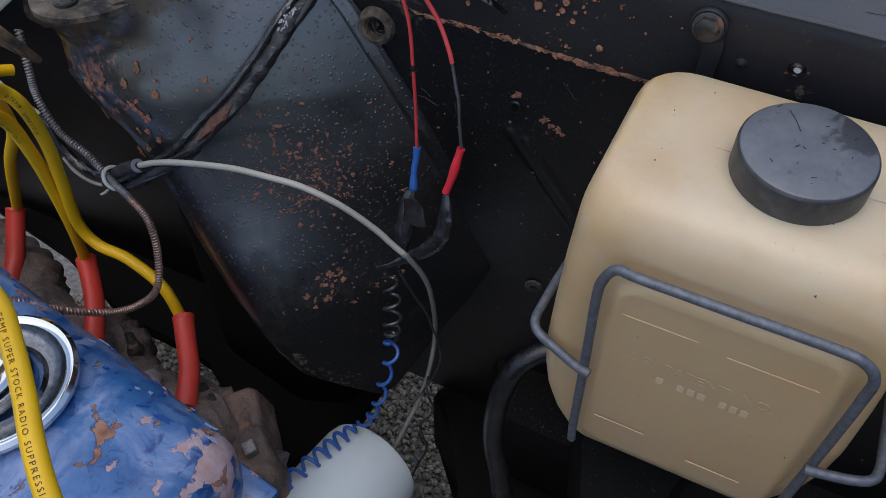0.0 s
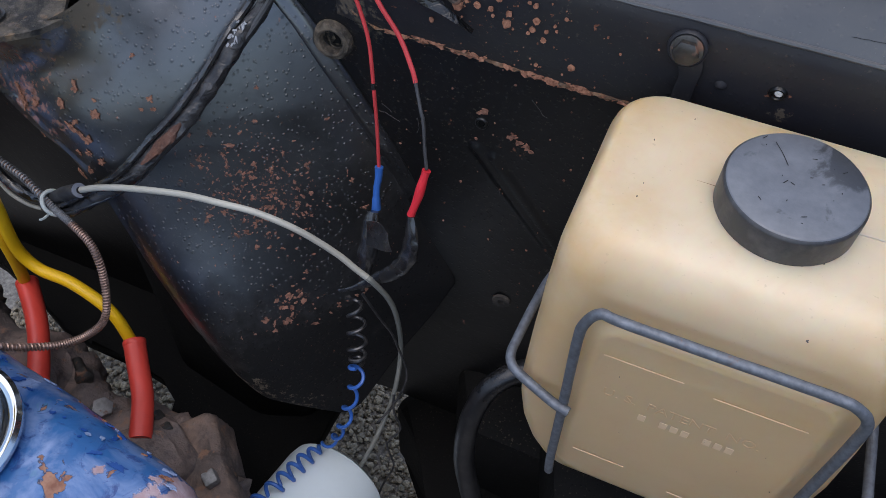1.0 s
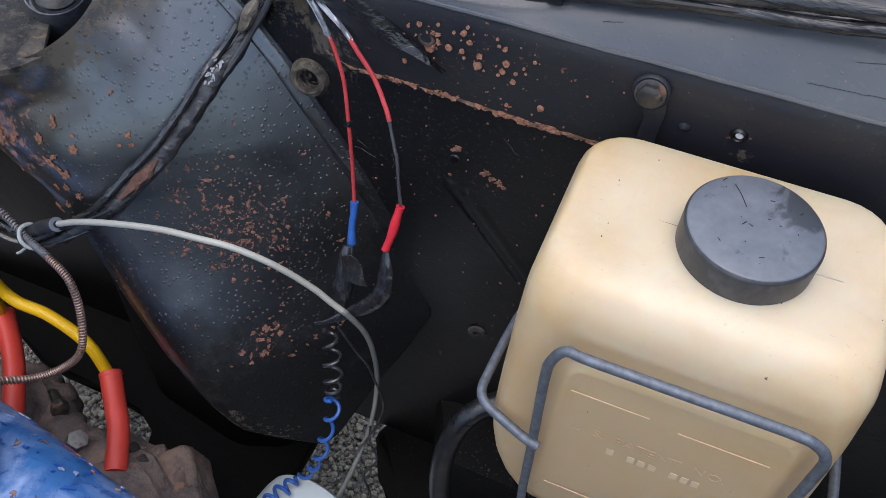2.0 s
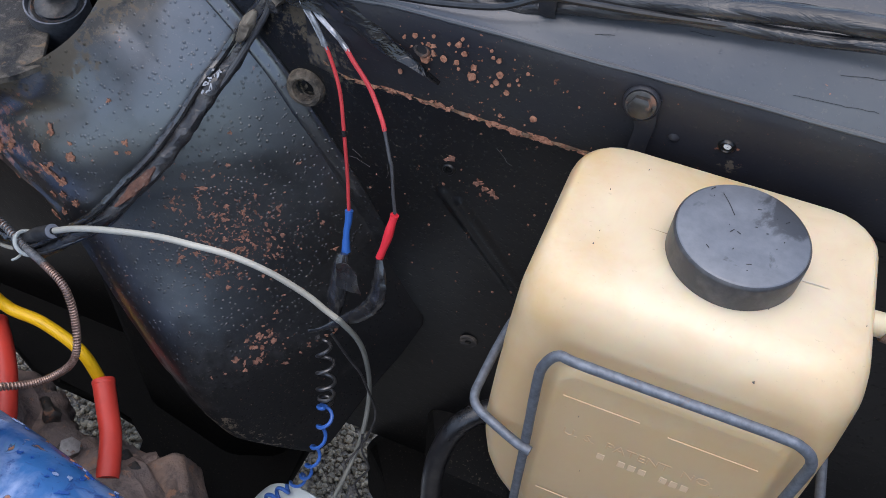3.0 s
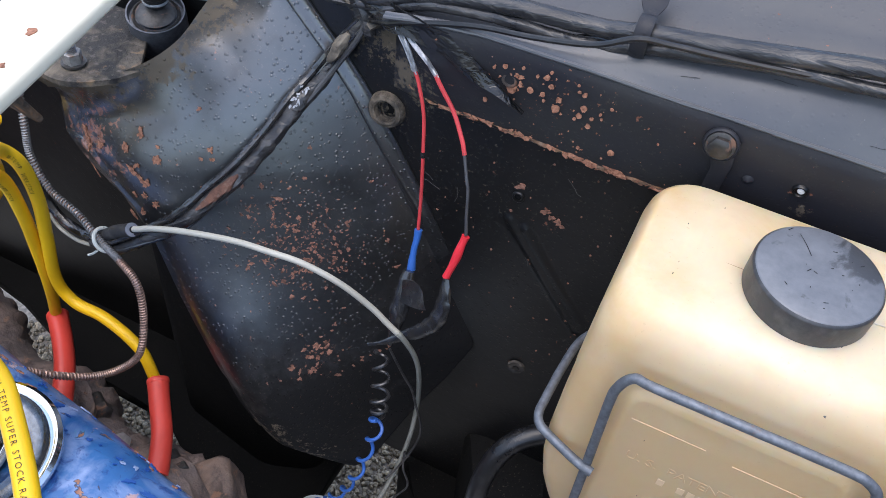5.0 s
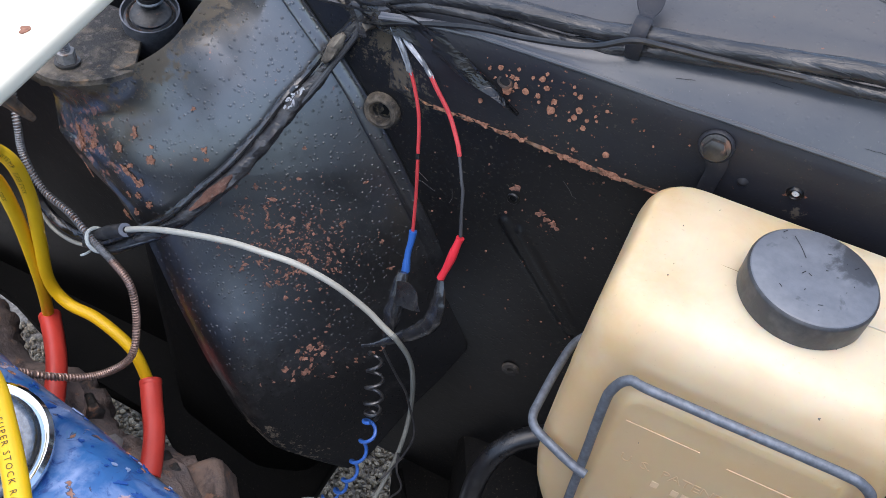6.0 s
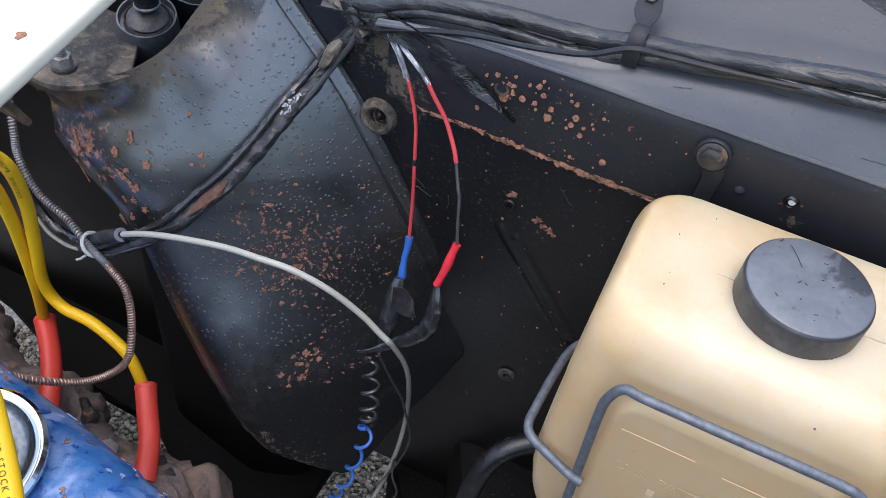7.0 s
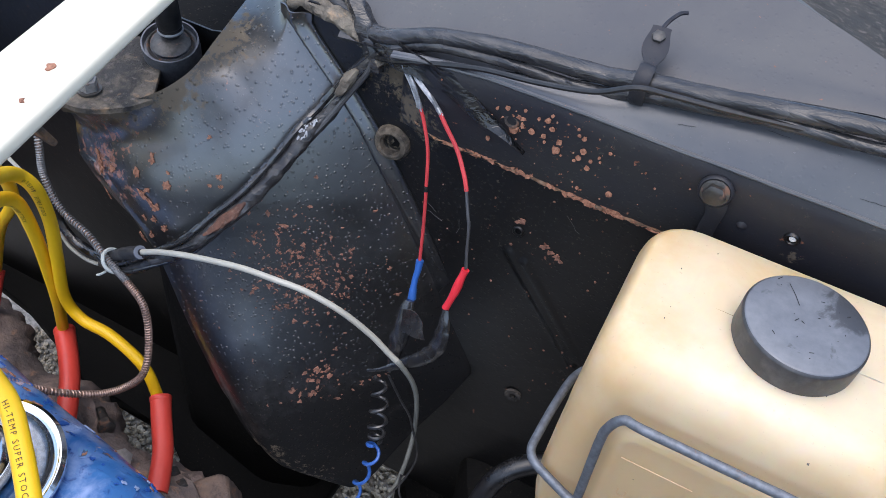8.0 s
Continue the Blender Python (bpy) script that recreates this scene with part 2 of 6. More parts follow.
def valve_paint():
    """Blue engine paint: soft paler bloom, partly glare put into the colour, fine cracks, islands of bare brown metal
    with dark lifted edges, and pink primer at the worn end.
    """
    m = Nodes("chipped_blue_engine_paint")
    m.bsdf.inputs["Coat Weight"].default_value = 0.6
    m.bsdf.inputs["Coat Roughness"].default_value = 0.22
    broad = m.noise(13, 4, 0.55, None, 0.5)
    col = m.mix(m.step(broad, 0.32, 0.68), (0.012, 0.075, 0.25), (0.040, 0.165, 0.41))
    bloom = m.step(m.noise(24, 5, 0.6, None, 0.8), 0.43, 0.64, 0.0, 0.85)
    col = m.mix(bloom, col, (0.27, 0.36, 0.58))
    teal = m.step(m.noise(52, 4, 0.6, None, 0.4), 0.66, 0.72, 0.0, 0.5)
    col = m.mix(teal, col, (0.07, 0.24, 0.32))
    end = m.near((-0.195, 0.125, 0.770), 0.065)
    scuff = m.noise(85, 6, 0.68, None, 0.8)
    deep = m.step(m.math("ADD", scuff, m.math("MULTIPLY", end, 0.07)), 0.56, 0.66, 0.0, 0.85)
    col = m.mix(deep, col, (0.010, 0.045, 0.20))
    pink = m.step(m.math("ADD", m.noise(38, 5, 0.6), m.math("MULTIPLY", end, 0.22)), 0.655, 0.68)
    col = m.mix(pink, col, m.mix(m.step(m.noise(120, 4), 0.35, 0.65), (0.42, 0.27, 0.27), (0.50, 0.39, 0.42)))
    rust = m.noise(44, 5, 0.58, None, 0.7)
    bare = m.step(rust, 0.630, 0.640)
    rim = m.math("MULTIPLY", m.step(rust, 0.613, 0.627), m.math("SUBTRACT", 1.0, bare))
    col = m.mix(m.math("MULTIPLY", rim, 0.85), col, (0.010, 0.012, 0.03))
    col = m.mix(bare, col, m.mix(m.step(m.noise(150), 0.35, 0.65), (0.24, 0.10, 0.06), (0.42, 0.22, 0.14)))
    gone = m.math("MAXIMUM", bare, pink)
    m.put(m.bsdf.inputs["Coat Weight"], m.step(gone, 0, 1, 0.6, 0.0))
    n = m.bump(m.math("SUBTRACT", m.math("MULTIPLY", deep, -0.25), gone), 0.7, 0.0007)
    n = m.bump(m.noise(40, 3), 0.45, 0.004, n)
    n = m.bump(m.noise(210, 4, 0.6), 0.18, 0.0010, n)
    return m.done(col, m.math("MAXIMUM", m.step(m.noise(30), 0.3, 0.7, 0.30, 0.46), m.math("MULTIPLY", gone, 0.75)), None, n)


BLUE_ENGINE = valve_paint()


def bottle_plastic():
    """Aged translucent polyethylene: cream, ambered below the shoulder for the shade on its sides, with scuffs."""
    m = Nodes("aged_cream_polyethylene", 0.42)
    broad = m.noise(11, 4)
    col = m.mix(m.step(broad, 0.3, 0.7), (0.67, 0.572, 0.412), (0.63, 0.51, 0.34))
    col = m.mix(m.step(m.noise(24, 5, 0.6, None, 0.7), 0.46, 0.74, 0, 0.6), col, (0.555, 0.388, 0.20))
    # Amber clouds: staining, and light through thick edges put into the colour.
    for spot, wide in (((-0.055, 0.250, 0.945), 0.052), ((-0.055, 0.325, 0.950), 0.046), ((0.090, 0.240, 0.930), 0.052), ((-0.058, 0.285, 0.920), 0.062), ((0.015, 0.345, 0.945), 0.045)):
        cloud = m.math("MULTIPLY", m.near(spot, wide), m.step(m.noise(38, 5, 0.6), 0.30, 0.62))
        col = m.mix(m.math("MULTIPLY", cloud, 0.9), col, (0.52, 0.34, 0.14))
    col = m.mix(m.step(m.noise(520, 2), 0.68, 0.74, 0, 0.35), col, (0.35, 0.27, 0.18))
    # Amber mixed in below the shoulder; stands for shade on front and sides.
    shade_height = m.math("ADD", m.add("ShaderNodeSeparateXYZ", Vector=m.pos).outputs[2], m.math("MULTIPLY", m.noise(16, 4), 0.05))
    col = m.mix(m.step(shade_height, 0.985, 0.925, 0.0, 0.78), col, (0.50, 0.332, 0.160))
    m.bsdf.inputs["Subsurface Weight"].default_value = 0.75
    m.bsdf.inputs["Subsurface Radius"].default_value = (0.03, 0.018, 0.009)
    m.bsdf.inputs["Subsurface Scale"].default_value = 0.55
    m.bsdf.inputs["Coat Weight"].default_value, m.bsdf.inputs["Coat Roughness"].default_value = 0.35, 0.30
    return m.done(col, m.step(m.noise(45, 4), 0.3, 0.7, 0.36, 0.52), None, m.bump(m.noise(35, 3), 0.10, 0.003))


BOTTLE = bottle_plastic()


def ground_mat():
    m = Nodes("gravel_bed", 0.95)
    col = m.mix(m.step(m.noise(120, 5), 0.35, 0.7), (0.14, 0.125, 0.11), (0.34, 0.31, 0.27))
    return m.done(col, None, None, m.bump(m.noise(90, 5), 0.8, 0.01))


def stone_mat():
    m = Nodes("gravel_stone", 0.85)
    r = m.geo.outputs["Random Per Island"]
    col = m.mix(m.step(r, 0, 1), (0.12, 0.097, 0.068), (0.40, 0.33, 0.235))
    col = m.mix(m.step(m.noise(300, 4), 0.4, 0.7, 0, 0.5), col, (0.13, 0.12, 0.11))
    return m.done(col, None, None, m.bump(m.noise(500, 3), 0.4, 0.001))


# ---------------------------------------------------------------- building helpers


def thing(name, base, label, category, group="", kind=""):
    ob = new(name)
    ob.empty_display_size = 0.02
    ob.location = base
    return tagged(ob, label, category, group, kind)


def smooth(me, angle=40):
    me.polygons.foreach_set("use_smooth", [True] * len(me.polygons))
    me.set_sharp_from_angle(angle=radians(angle))


def mesh_of(name, bm, material, angle=40):
    bmesh.ops.recalc_face_normals(bm, faces=bm.faces)
    me = bpy.data.meshes.new(name)
    bm.to_mesh(me)
    bm.free()
    me.materials.append(material)
    smooth(me, angle)
    return me


def part(name, bm, material, parent=None, label="", angle=40):
    """Links a bmesh in world metres as one mesh object under a thing or a part."""
    ob = new(name, mesh_of(name, bm, material, angle))
    if parent is not None:
        ob.parent = parent
        ob.matrix_parent_inverse = Matrix.Translation(parent.location).inverted()
    return tagged(ob, label)


def spline(points, per=8):
    """Catmull-Rom through the points."""
    p = [Vector(v) for v in points]
    p = [2 * p[0] - p[1]] + p + [2 * p[-1] - p[-2]]
    out = []
    for i in range(1, len(p) - 2):
        a, b, c, d = p[i - 1 : i + 3]
        for k in range(per):
            t = k / per
            out.append(0.5 * (2 * b + (c - a) * t + (2 * a - 5 * b + 4 * c - d) * t * t + (3 * b - a - 3 * c + d) * t**3))
    return out + [p[-2]]


def frames_along(path):
    """Tangent, normal and binormal carried along a path without twist."""
    n = len(path)
    tang = [(path[min(i + 1, n - 1)] - path[max(i - 1, 0)]).normalized() for i in range(n)]
    first = Vector((0, 0, 1)) if abs(tang[0].z) < 0.9 else Vector((0, -1, 0))
    norm = (first - tang[0] * first.dot(tang[0])).normalized()
    out = []
    for t in tang:
        norm = (norm - t * norm.dot(t)).normalized()
        out.append((t, norm, t.cross(norm)))
    return out


def sweep(bm, path, radius, seg=10, flat=1.0, uneven=0.0, seed=0, caps=True):
    """A tube along a path. radius: a number or f(0..1). flat: its height to its width. uneven: lumps, as a share of the radius."""
    rings, n = [], len(path)
    for i, (c, (t, u, v)) in enumerate(zip(path, frames_along(path))):
        r = radius(i / (n - 1)) if callable(radius) else radius
        ring = []
        for k in range(seg):
            a = 2 * math.pi * k / seg
            w = r * (1 + uneven * noise.noise(c * 140 + Vector((math.cos(a), math.sin(a), seed)) * 1.3))
            ring.append(bm.verts.new(c + u * (w * flat * math.cos(a)) + v * (w * math.sin(a))))
        rings.append(ring)
    for a, b in zip(rings, rings[1:]):
        for k in range(seg):
            bm.faces.new((a[k], a[(k + 1) % seg], b[(k + 1) % seg], b[k]))
    if caps:
        bm.faces.new(rings[0][::-1])
        bm.faces.new(rings[-1])
    return bm


def tube(points, radius, seg=10, per=8, **more):
    return sweep(bmesh.new(), spline(points, per), radius, seg, **more)


def helix(path, radius, turns, per_turn=14, phase=0.0):
    """Points of a coil wound round a path. turns: their number, or f(0..1) for how many are wound so far."""
    fr, n = frames_along(path), len(path)
    total = turns if not callable(turns) else turns(1.0)
    out = []
    for i in range(int(total * per_turn) + 1):
        s = i / (total * per_turn)
        x = s * (n - 1)
        k, f = min(int(x), n - 2), x - min(int(x), n - 2)
        c, u, v = path[k].lerp(path[k + 1], f), fr[k][1].lerp(fr[k + 1][1], f), fr[k][2].lerp(fr[k + 1][2], f)
        a = phase + 2 * math.pi * i / per_turn
        r = radius(s) if callable(radius) else radius
        out.append(c + u * (r * math.cos(a)) + v * (r * math.sin(a)))
    return out


def block(centre, size, bevel=0.003, segments=3, m=None):
    """A box with rounded edges."""
    bm = bmesh.new()
    bmesh.ops.create_cube(bm, size=1)
    bmesh.ops.scale(bm, vec=size, verts=bm.verts)
    if bevel:
        bmesh.ops.bevel(bm, geom=bm.edges[:], offset=bevel, segments=segments, profile=0.5, affect="EDGES")
    bmesh.ops.transform(bm, matrix=Matrix.Translation(centre) @ (m or Matrix()), verts=bm.verts)
    return bm


def lathe(profile, centre, axis=(0, 0, 1), seg=32, close=True):
    """Turns (radius, height) pairs round an axis through the centre."""
    bm = bmesh.new()
    turn = Vector((0, 0, 1)).rotation_difference(Vector(axis).normalized()).to_matrix().to_4x4()
    rings = []
    for r, h in profile:
        rings.append([bm.verts.new((r * math.cos(2 * math.pi * k / seg), r * math.sin(2 * math.pi * k / seg), h)) for k in range(seg)])
    for a, b in zip(rings, rings[1:]):
        for k in range(seg):
            bm.faces.new((a[k], a[(k + 1) % seg], b[(k + 1) % seg], b[k]))
    if close:
        bm.faces.new(rings[0][::-1])
        bm.faces.new(rings[-1])
    bmesh.ops.remove_doubles(bm, verts=bm.verts, dist=1e-6)
    bmesh.ops.transform(bm, matrix=Matrix.Translation(centre) @ turn, verts=bm.verts)
    return bm


def grid(rows, thickness=0.0, away=None):
    """A sheet through rows of points of equal length; with a thickness, a second skin moved by away * thickness closes it."""
    bm = bmesh.new()
    skin = [[bm.verts.new(p) for p in row] for row in rows]
    quads = [(i, j) for i in range(len(rows) - 1) for j in range(len(rows[0]) - 1)]
    for i, j in quads:
        bm.faces.new((skin[i][j], skin[i][j + 1], skin[i + 1][j + 1], skin[i + 1][j]))
    if thickness:
        off = Vector(away) * thickness
        back = [[bm.verts.new(Vector(p) + off) for p in row] for row in rows]
        for i, j in quads:
            bm.faces.new((back[i][j], back[i + 1][j], back[i + 1][j + 1], back[i][j + 1]))
        a, b = len(rows) - 1, len(rows[0]) - 1
        for j in range(b):
            bm.faces.new((skin[0][j], back[0][j], back[0][j + 1], skin[0][j + 1]))
            bm.faces.new((skin[a][j], skin[a][j + 1], back[a][j + 1], back[a][j]))
        for i in range(a):
            bm.faces.new((skin[i][0], skin[i + 1][0], back[i + 1][0], back[i][0]))
            bm.faces.new((skin[i][b], back[i][b], back[i + 1][b], skin[i + 1][b]))
    return bm


def prism(outline, z0, z1, bevel=0.004):
    """An upright block on a plan outline."""
    bm = bmesh.new()
    low = [bm.verts.new((x, y, z0)) for x, y in outline]
    top = [bm.verts.new((x, y, z1)) for x, y in outline]
    n = len(outline)
    for k in range(n):
        bm.faces.new((low[k], low[(k + 1) % n], top[(k + 1) % n], top[k]))
    bm.faces.new(low[::-1])
    bm.faces.new(top)
    if bevel:
        bmesh.ops.bevel(bm, geom=bm.edges[:], offset=bevel, segments=2, profile=0.5, affect="EDGES")
    return bm


def hexagon(centre, axis, across, height, chamfer=0.0006):
    r = across / math.sqrt(3)
    return lathe([(r * 0.02, 0), (r, 0), (r, height - chamfer), (r - chamfer * 1.5, height), (r * 0.02, height)], centre, axis, 6)


def lettering(text, size, path, radius, facing, start, gap=0.00025, spaced=1.35):
    """Flat letters wrapped onto a tube. facing: the side of the tube that they stand on. start: metres along the path."""
    data = bpy.data.curves.new("lettering", "FONT")
    data.body, data.size, data.resolution_u, data.space_character = text, size, 2, spaced
    ob = new("lettering", data)
    src = bpy.data.meshes.new_from_object(ob.evaluated_get(bpy.context.evaluated_depsgraph_get()))
    bpy.data.objects.remove(ob)
    run = [0.0]
    for a, b in zip(path, path[1:]):
        run.append(run[-1] + (b - a).length)
    bm = bmesh.new()
    bm.from_mesh(src)
    for _ in range(2):
        bmesh.ops.subdivide_edges(bm, edges=[e for e in bm.edges if e.calc_length() > size * 0.35], cuts=1)
    bmesh.ops.triangulate(bm, faces=bm.faces)
    bpy.data.meshes.remove(src)
    f = Vector(facing).normalized()
    for v in bm.verts:
        s = min(max(start + v.co.x, 0), run[-1] - 1e-6)
        k = max(i for i in range(len(run) - 1) if run[i] <= s)
        u = (s - run[k]) / max(run[k + 1] - run[k], 1e-9)
        c, t = path[k].lerp(path[k + 1], u), (path[k + 1] - path[k]).normalized()
        n = (f - t * f.dot(t)).normalized()
        side = n.cross(t)
        a = (v.co.y - size * 0.35) / radius
        v.co = c + (n * math.cos(a) + side * math.sin(a)) * (radius + gap)
    return bm


def patch(bm, centre, normal, radius, seed, lumps=0.35, seg=11, lift=0.0003, stretch=1.0, angle=0.0):
    """A small ragged flake that lies on a surface. stretch: its length to its width, lying at the angle."""
    turn = Vector((0, 0, 1)).rotation_difference(Vector(normal).normalized()).to_matrix()
    ca, sa = math.cos(angle), math.sin(angle)
    ring = []
    for k in range(seg):
        a = 2 * math.pi * k / seg
        p = Vector((math.cos(a), math.sin(a), seed * 7.3))
        w = radius * max(0.25, 1 + lumps * (noise.noise(p * 1.7) + 0.6 * noise.noise(p * 4.1) + 0.35 * noise.noise(p * 9.3)))
        x, y = w * math.cos(a) * stretch, w * math.sin(a)
        ring.append(bm.verts.new(Vector(centre) + turn @ Vector((x * ca - y * sa, x * sa + y * ca, lift))))
    low = [bm.verts.new(v.co - turn @ Vector((0, 0, lift * 2))) for v in ring]
    bm.faces.new(ring)
    for k in range(seg):
        bm.faces.new((low[k], low[(k + 1) % seg], ring[(k + 1) % seg], ring[k]))


# ---------------------------------------------------------------- ground
ground = part("ground", grid([[(x, y, 0.0) for x in (-400, -3, -1.4, 0.2, 3, 400)] for y in (-400, -3, 0.2, 1.0, 3, 400)]), ground_mat())
tagged(ground, "grey-brown gravel yard under the car", "ground", kind="structure")


def gravel():
    """Loose stones where the yard shows through the gaps of the engine bay."""
    rng = random.Random(4)
    tmp = bmesh.new()
    bmesh.ops.create_icosphere(tmp, subdivisions=1, radius=1)
    base, faces = [v.co.copy() for v in tmp.verts], [tuple(v.index for v in f.verts) for f in tmp.faces]
    tmp.free()
    verts, polys = [], []
    for _ in range(15000):
        x, y = rng.uniform(-1.0, 0.05), rng.uniform(0.22, 0.74)
        r = rng.uniform(0.003, 0.0072)
        m = Matrix.LocRotScale((x, y, r * rng.uniform(0.3, 1.0)), Euler([rng.uniform(0, 6.28) for _ in range(3)]), (r, r * rng.uniform(0.6, 1.0), r * rng.uniform(0.5, 0.85)))
        n = len(verts)
        verts += [m @ (v * rng.uniform(0.82, 1.15)) for v in base]
        polys += [tuple(n + i for i in f) for f in faces]
    me = bpy.data.meshes.new("gravel")
    me.from_pydata(verts, [], polys)
    me.materials.append(stone_mat())
    tagged(new("gravel", me), "loose grey and buff gravel stones", "gravel", kind="stuff")


gravel()

# ---------------------------------------------------------------- body of the car round the bay
XS = [-0.95, -0.85, -0.7, -0.6, -0.5, -0.42, -0.36] + [-0.32 + 0.006 * i for i in range(75)] + [0.14, 0.18, 0.24, 0.32, 0.42, 0.55]


def line_gap(x, z, a, b):
    """How far a point of the panel lies from a line between two points of it."""
    p, a, b = Vector((x, z)), Vector(a), Vector(b)
    t = min(max((p - a).dot(b - a) / (b - a).length_squared, 0), 1)
    return (p - a - (b - a) * t).length


def wall_y(x, z):
    """The inner wing's lower panel, with two slanting pressed ribs and a slight dent."""
    y = 0.3665 + 0.05 * max(0.0, 0.66 - z)
    for a, b in (((-0.131, 0.856), (-0.070, 0.780)), ((-0.120, 0.853), (-0.058, 0.775))):
        y -= 0.0022 * math.exp(-((line_gap(x, z, a, b) / 0.0032) ** 2))
    return y - 0.002 * math.exp(-(((x + 0.15) / 0.05) ** 2 + ((z - 0.78) / 0.06) ** 2))


EDGE = (-0.30, -0.214, -0.186, -0.153, -0.12, -0.08, 0.02, 0.55)


def top_edge(x):
    """Where the rail's ledge ends under the wiring: y and z."""
    return float(np.interp(x, EDGE, (0.356, 0.358, 0.359, 0.361, 0.365, 0.374, 0.377, 0.377))), float(np.interp(x, EDGE, (0.970, 0.977, 0.982, 0.988, 0.994, 1.006, 1.024, 1.046)))


def crease(x):
    """How far the ledge's lower edge drops towards the strut tower."""
    return float(np.interp(x, (-0.30, -0.22, -0.20, -0.16, -0.14), (0.020, 0.010, 0.0055, 0.0006, 0.0)))


def wide(x):
    return float(np.interp(x, (-0.30, -0.10, -0.04, 0.02, 0.10), (0.14, 0.085, 0.05, 0.020, 0.014)))


inner_wing = thing("inner_wing", (-0.1, 0.366, 0.5), "black painted inner wing of the engine bay with rust spots", "body panel", kind="structure")
ZS = [0.50 + 0.0072 * i for i in range(36)] + [0.7592 + 0.0018 * i for i in range(60)] + [0.8672 + 0.0072 * i for i in range(17)]
PX = [x for x in XS if x < -0.1465] + [-0.146 + 0.0015 * i for i in range(68)] + [x for x in XS if x > -0.0435]
part("lower_panel", grid([[(x, wall_y(x, z), 0.5 + (z - 0.5) * float(np.interp(x, (-0.33, -0.285), (0.90, 1.0)))) for x in PX] for z in ZS], 0.0015, (0, 1, 0)), WALL_PAINT, inner_wing, "pressed sheet steel, shade put into its near-black tone")
RX = [x for x in XS if x >= -0.222]
LX = [x for x in XS if x >= -0.262]
STRIP = ((0.3645, 0.9240), (0.3600, 0.9250), (0.3575, 0.9275), (0.3560, 0.931), (0.3535, 0.940), (0.3505, 0.957), (0.3475, 0.973), (0.3462, 0.981), (0.3466, 0.9855), (0.3485, 0.9895))
part("upper_strip", grid([[(x, y + (0.3652 - y) * min(max((-0.183 - x) / 0.035, 0), 1) ** 2 + 0.0012 * noise.noise(Vector((x * 18, z * 30, 2))), z - crease(x) * max(0.0, z - 0.93) / 0.06) for x in RX] for y, z in STRIP], 0.0015, (0, 1, -0.3)), STRIP_PAINT, inner_wing, "black strip with round rust spots")


def ledge_at(x, f):
    """A point of the rolled ledge: f runs from its lower edge to the wiring."""
    ty, tz = top_edge(x)
    bulge = 0.0035 * math.sin(math.pi * f) + 0.0010 * noise.noise(Vector((x * 25, f * 3, 5)))
    y, z = 0.3485 + (ty - 0.3485) * f - bulge * 0.6, 0.9895 - crease(x) + (tz - 0.9895 + crease(x)) * f + bulge
    return Vector((x, y + 0.25 * max(0.0, -0.222 - x), z - 0.12 * max(0.0, -0.222 - x)))


part("ledge", grid([[ledge_at(x, f) for x in RX] for f in (0.0, 0.06, 0.2, 0.4, 0.6, 0.8, 0.94, 1.0)], 0.0015, (0, 0.7, -0.7)), RAIL_PAINT, inner_wing, "black rolled ledge, paler tone for the sky it faces")
lip = [ledge_at(x, 0.0) + Vector((0, -0.0002, -0.0004)) for x in RX]
part("ledge_lip", sweep(bmesh.new(), lip, lambda t: 0.0013 + 0.0004 * noise.noise(Vector((t * 60, 2, 0))), 8), RAIL_PAINT, inner_wing, "worn rolled edge of the ledge")
bm, dark = bmesh.new(), bmesh.new()
rng = random.Random(77)
for k in range(90):
    x, f = rng.uniform(-0.19, 0.11), rng.random() ** 2 * 0.8
    patch(bm, ledge_at(x, f) + Vector((0, -0.0004, 0.0004)), (0, -0.7, 0.7), 0.00012 + 0.0003 * rng.random() ** 3, k, 0.8, 10, 0.0001, rng.uniform(1, 2), rng.uniform(-0.4, 0.4))
for x, f, n, fall in ((0.045, 0.42, 9, 0.012), (0.030, 0.16, 17, 0.004), (-0.06, 0.30, 5, 0.02), (-0.02, 0.55, 6, -0.01)):
    path = [ledge_at(x + 0.0022 * i, f + fall * i * 0.5 + rng.gauss(0, 0.004)) + Vector((0, -0.0003, 0.0003)) for i in range(n)]
    sweep(dark, path, 0.00011, 4)
tagged(part("scuffs", bm, plastic("pale_scuff", (0.11, 0.112, 0.12), 0.6, 0.4), inner_wing, "pale scuffs on the ledge"), kind="stuff")
tagged(part("cracks", dark, rubber("dark_crack", 0.008, 0.8, 0.1), inner_wing, "hairline cracks in the paint"), kind="stuff")
rows = []
for f in (-0.06, 0.0, 0.04, 0.10, 0.25, 0.5, 0.75, 0.92, 1.0, 1.06):
    row = []
    for x in LX:
        ty, tz = top_edge(x)
        w = wide(x)
        drop = 0.004 if f in (0.0,) else 0.0
        fall = 0.0 if f < 0.95 else 0.006 * (f - 0.92) / 0.14
        row.append((x, ty + 0.012 * (f > -0.01) * min(1, f * 8 + 0.2) + w * max(f, -0.02), tz - drop + (w * max(f, 0) * 0.62) + 0.0015 - fall + 0.0008 * noise.noise(Vector((x * 30, f * 9, 1)))))
    rows.append(row)
part("outer_panel", grid(rows, 0.0015, (0, 0.4, -0.9)), PANEL_PAINT, inner_wing, "black bumpy wing panel, paler tone for the sky it faces")
rows = []
for f in (0.0, 0.15, 0.5, 1.0):
    row = []
    for x in LX:
        ty, tz = top_edge(x)
        w = wide(x) * 1.07 + 0.012
        y0, z0 = ty + w, tz + wide(x) * 0.62 - 0.006
        row.append((x, y0 + (0.74 - y0) * f, z0 - 0.012 * min(1, f * 7) + (0.97 - z0) * f * f))
    rows.append(row)
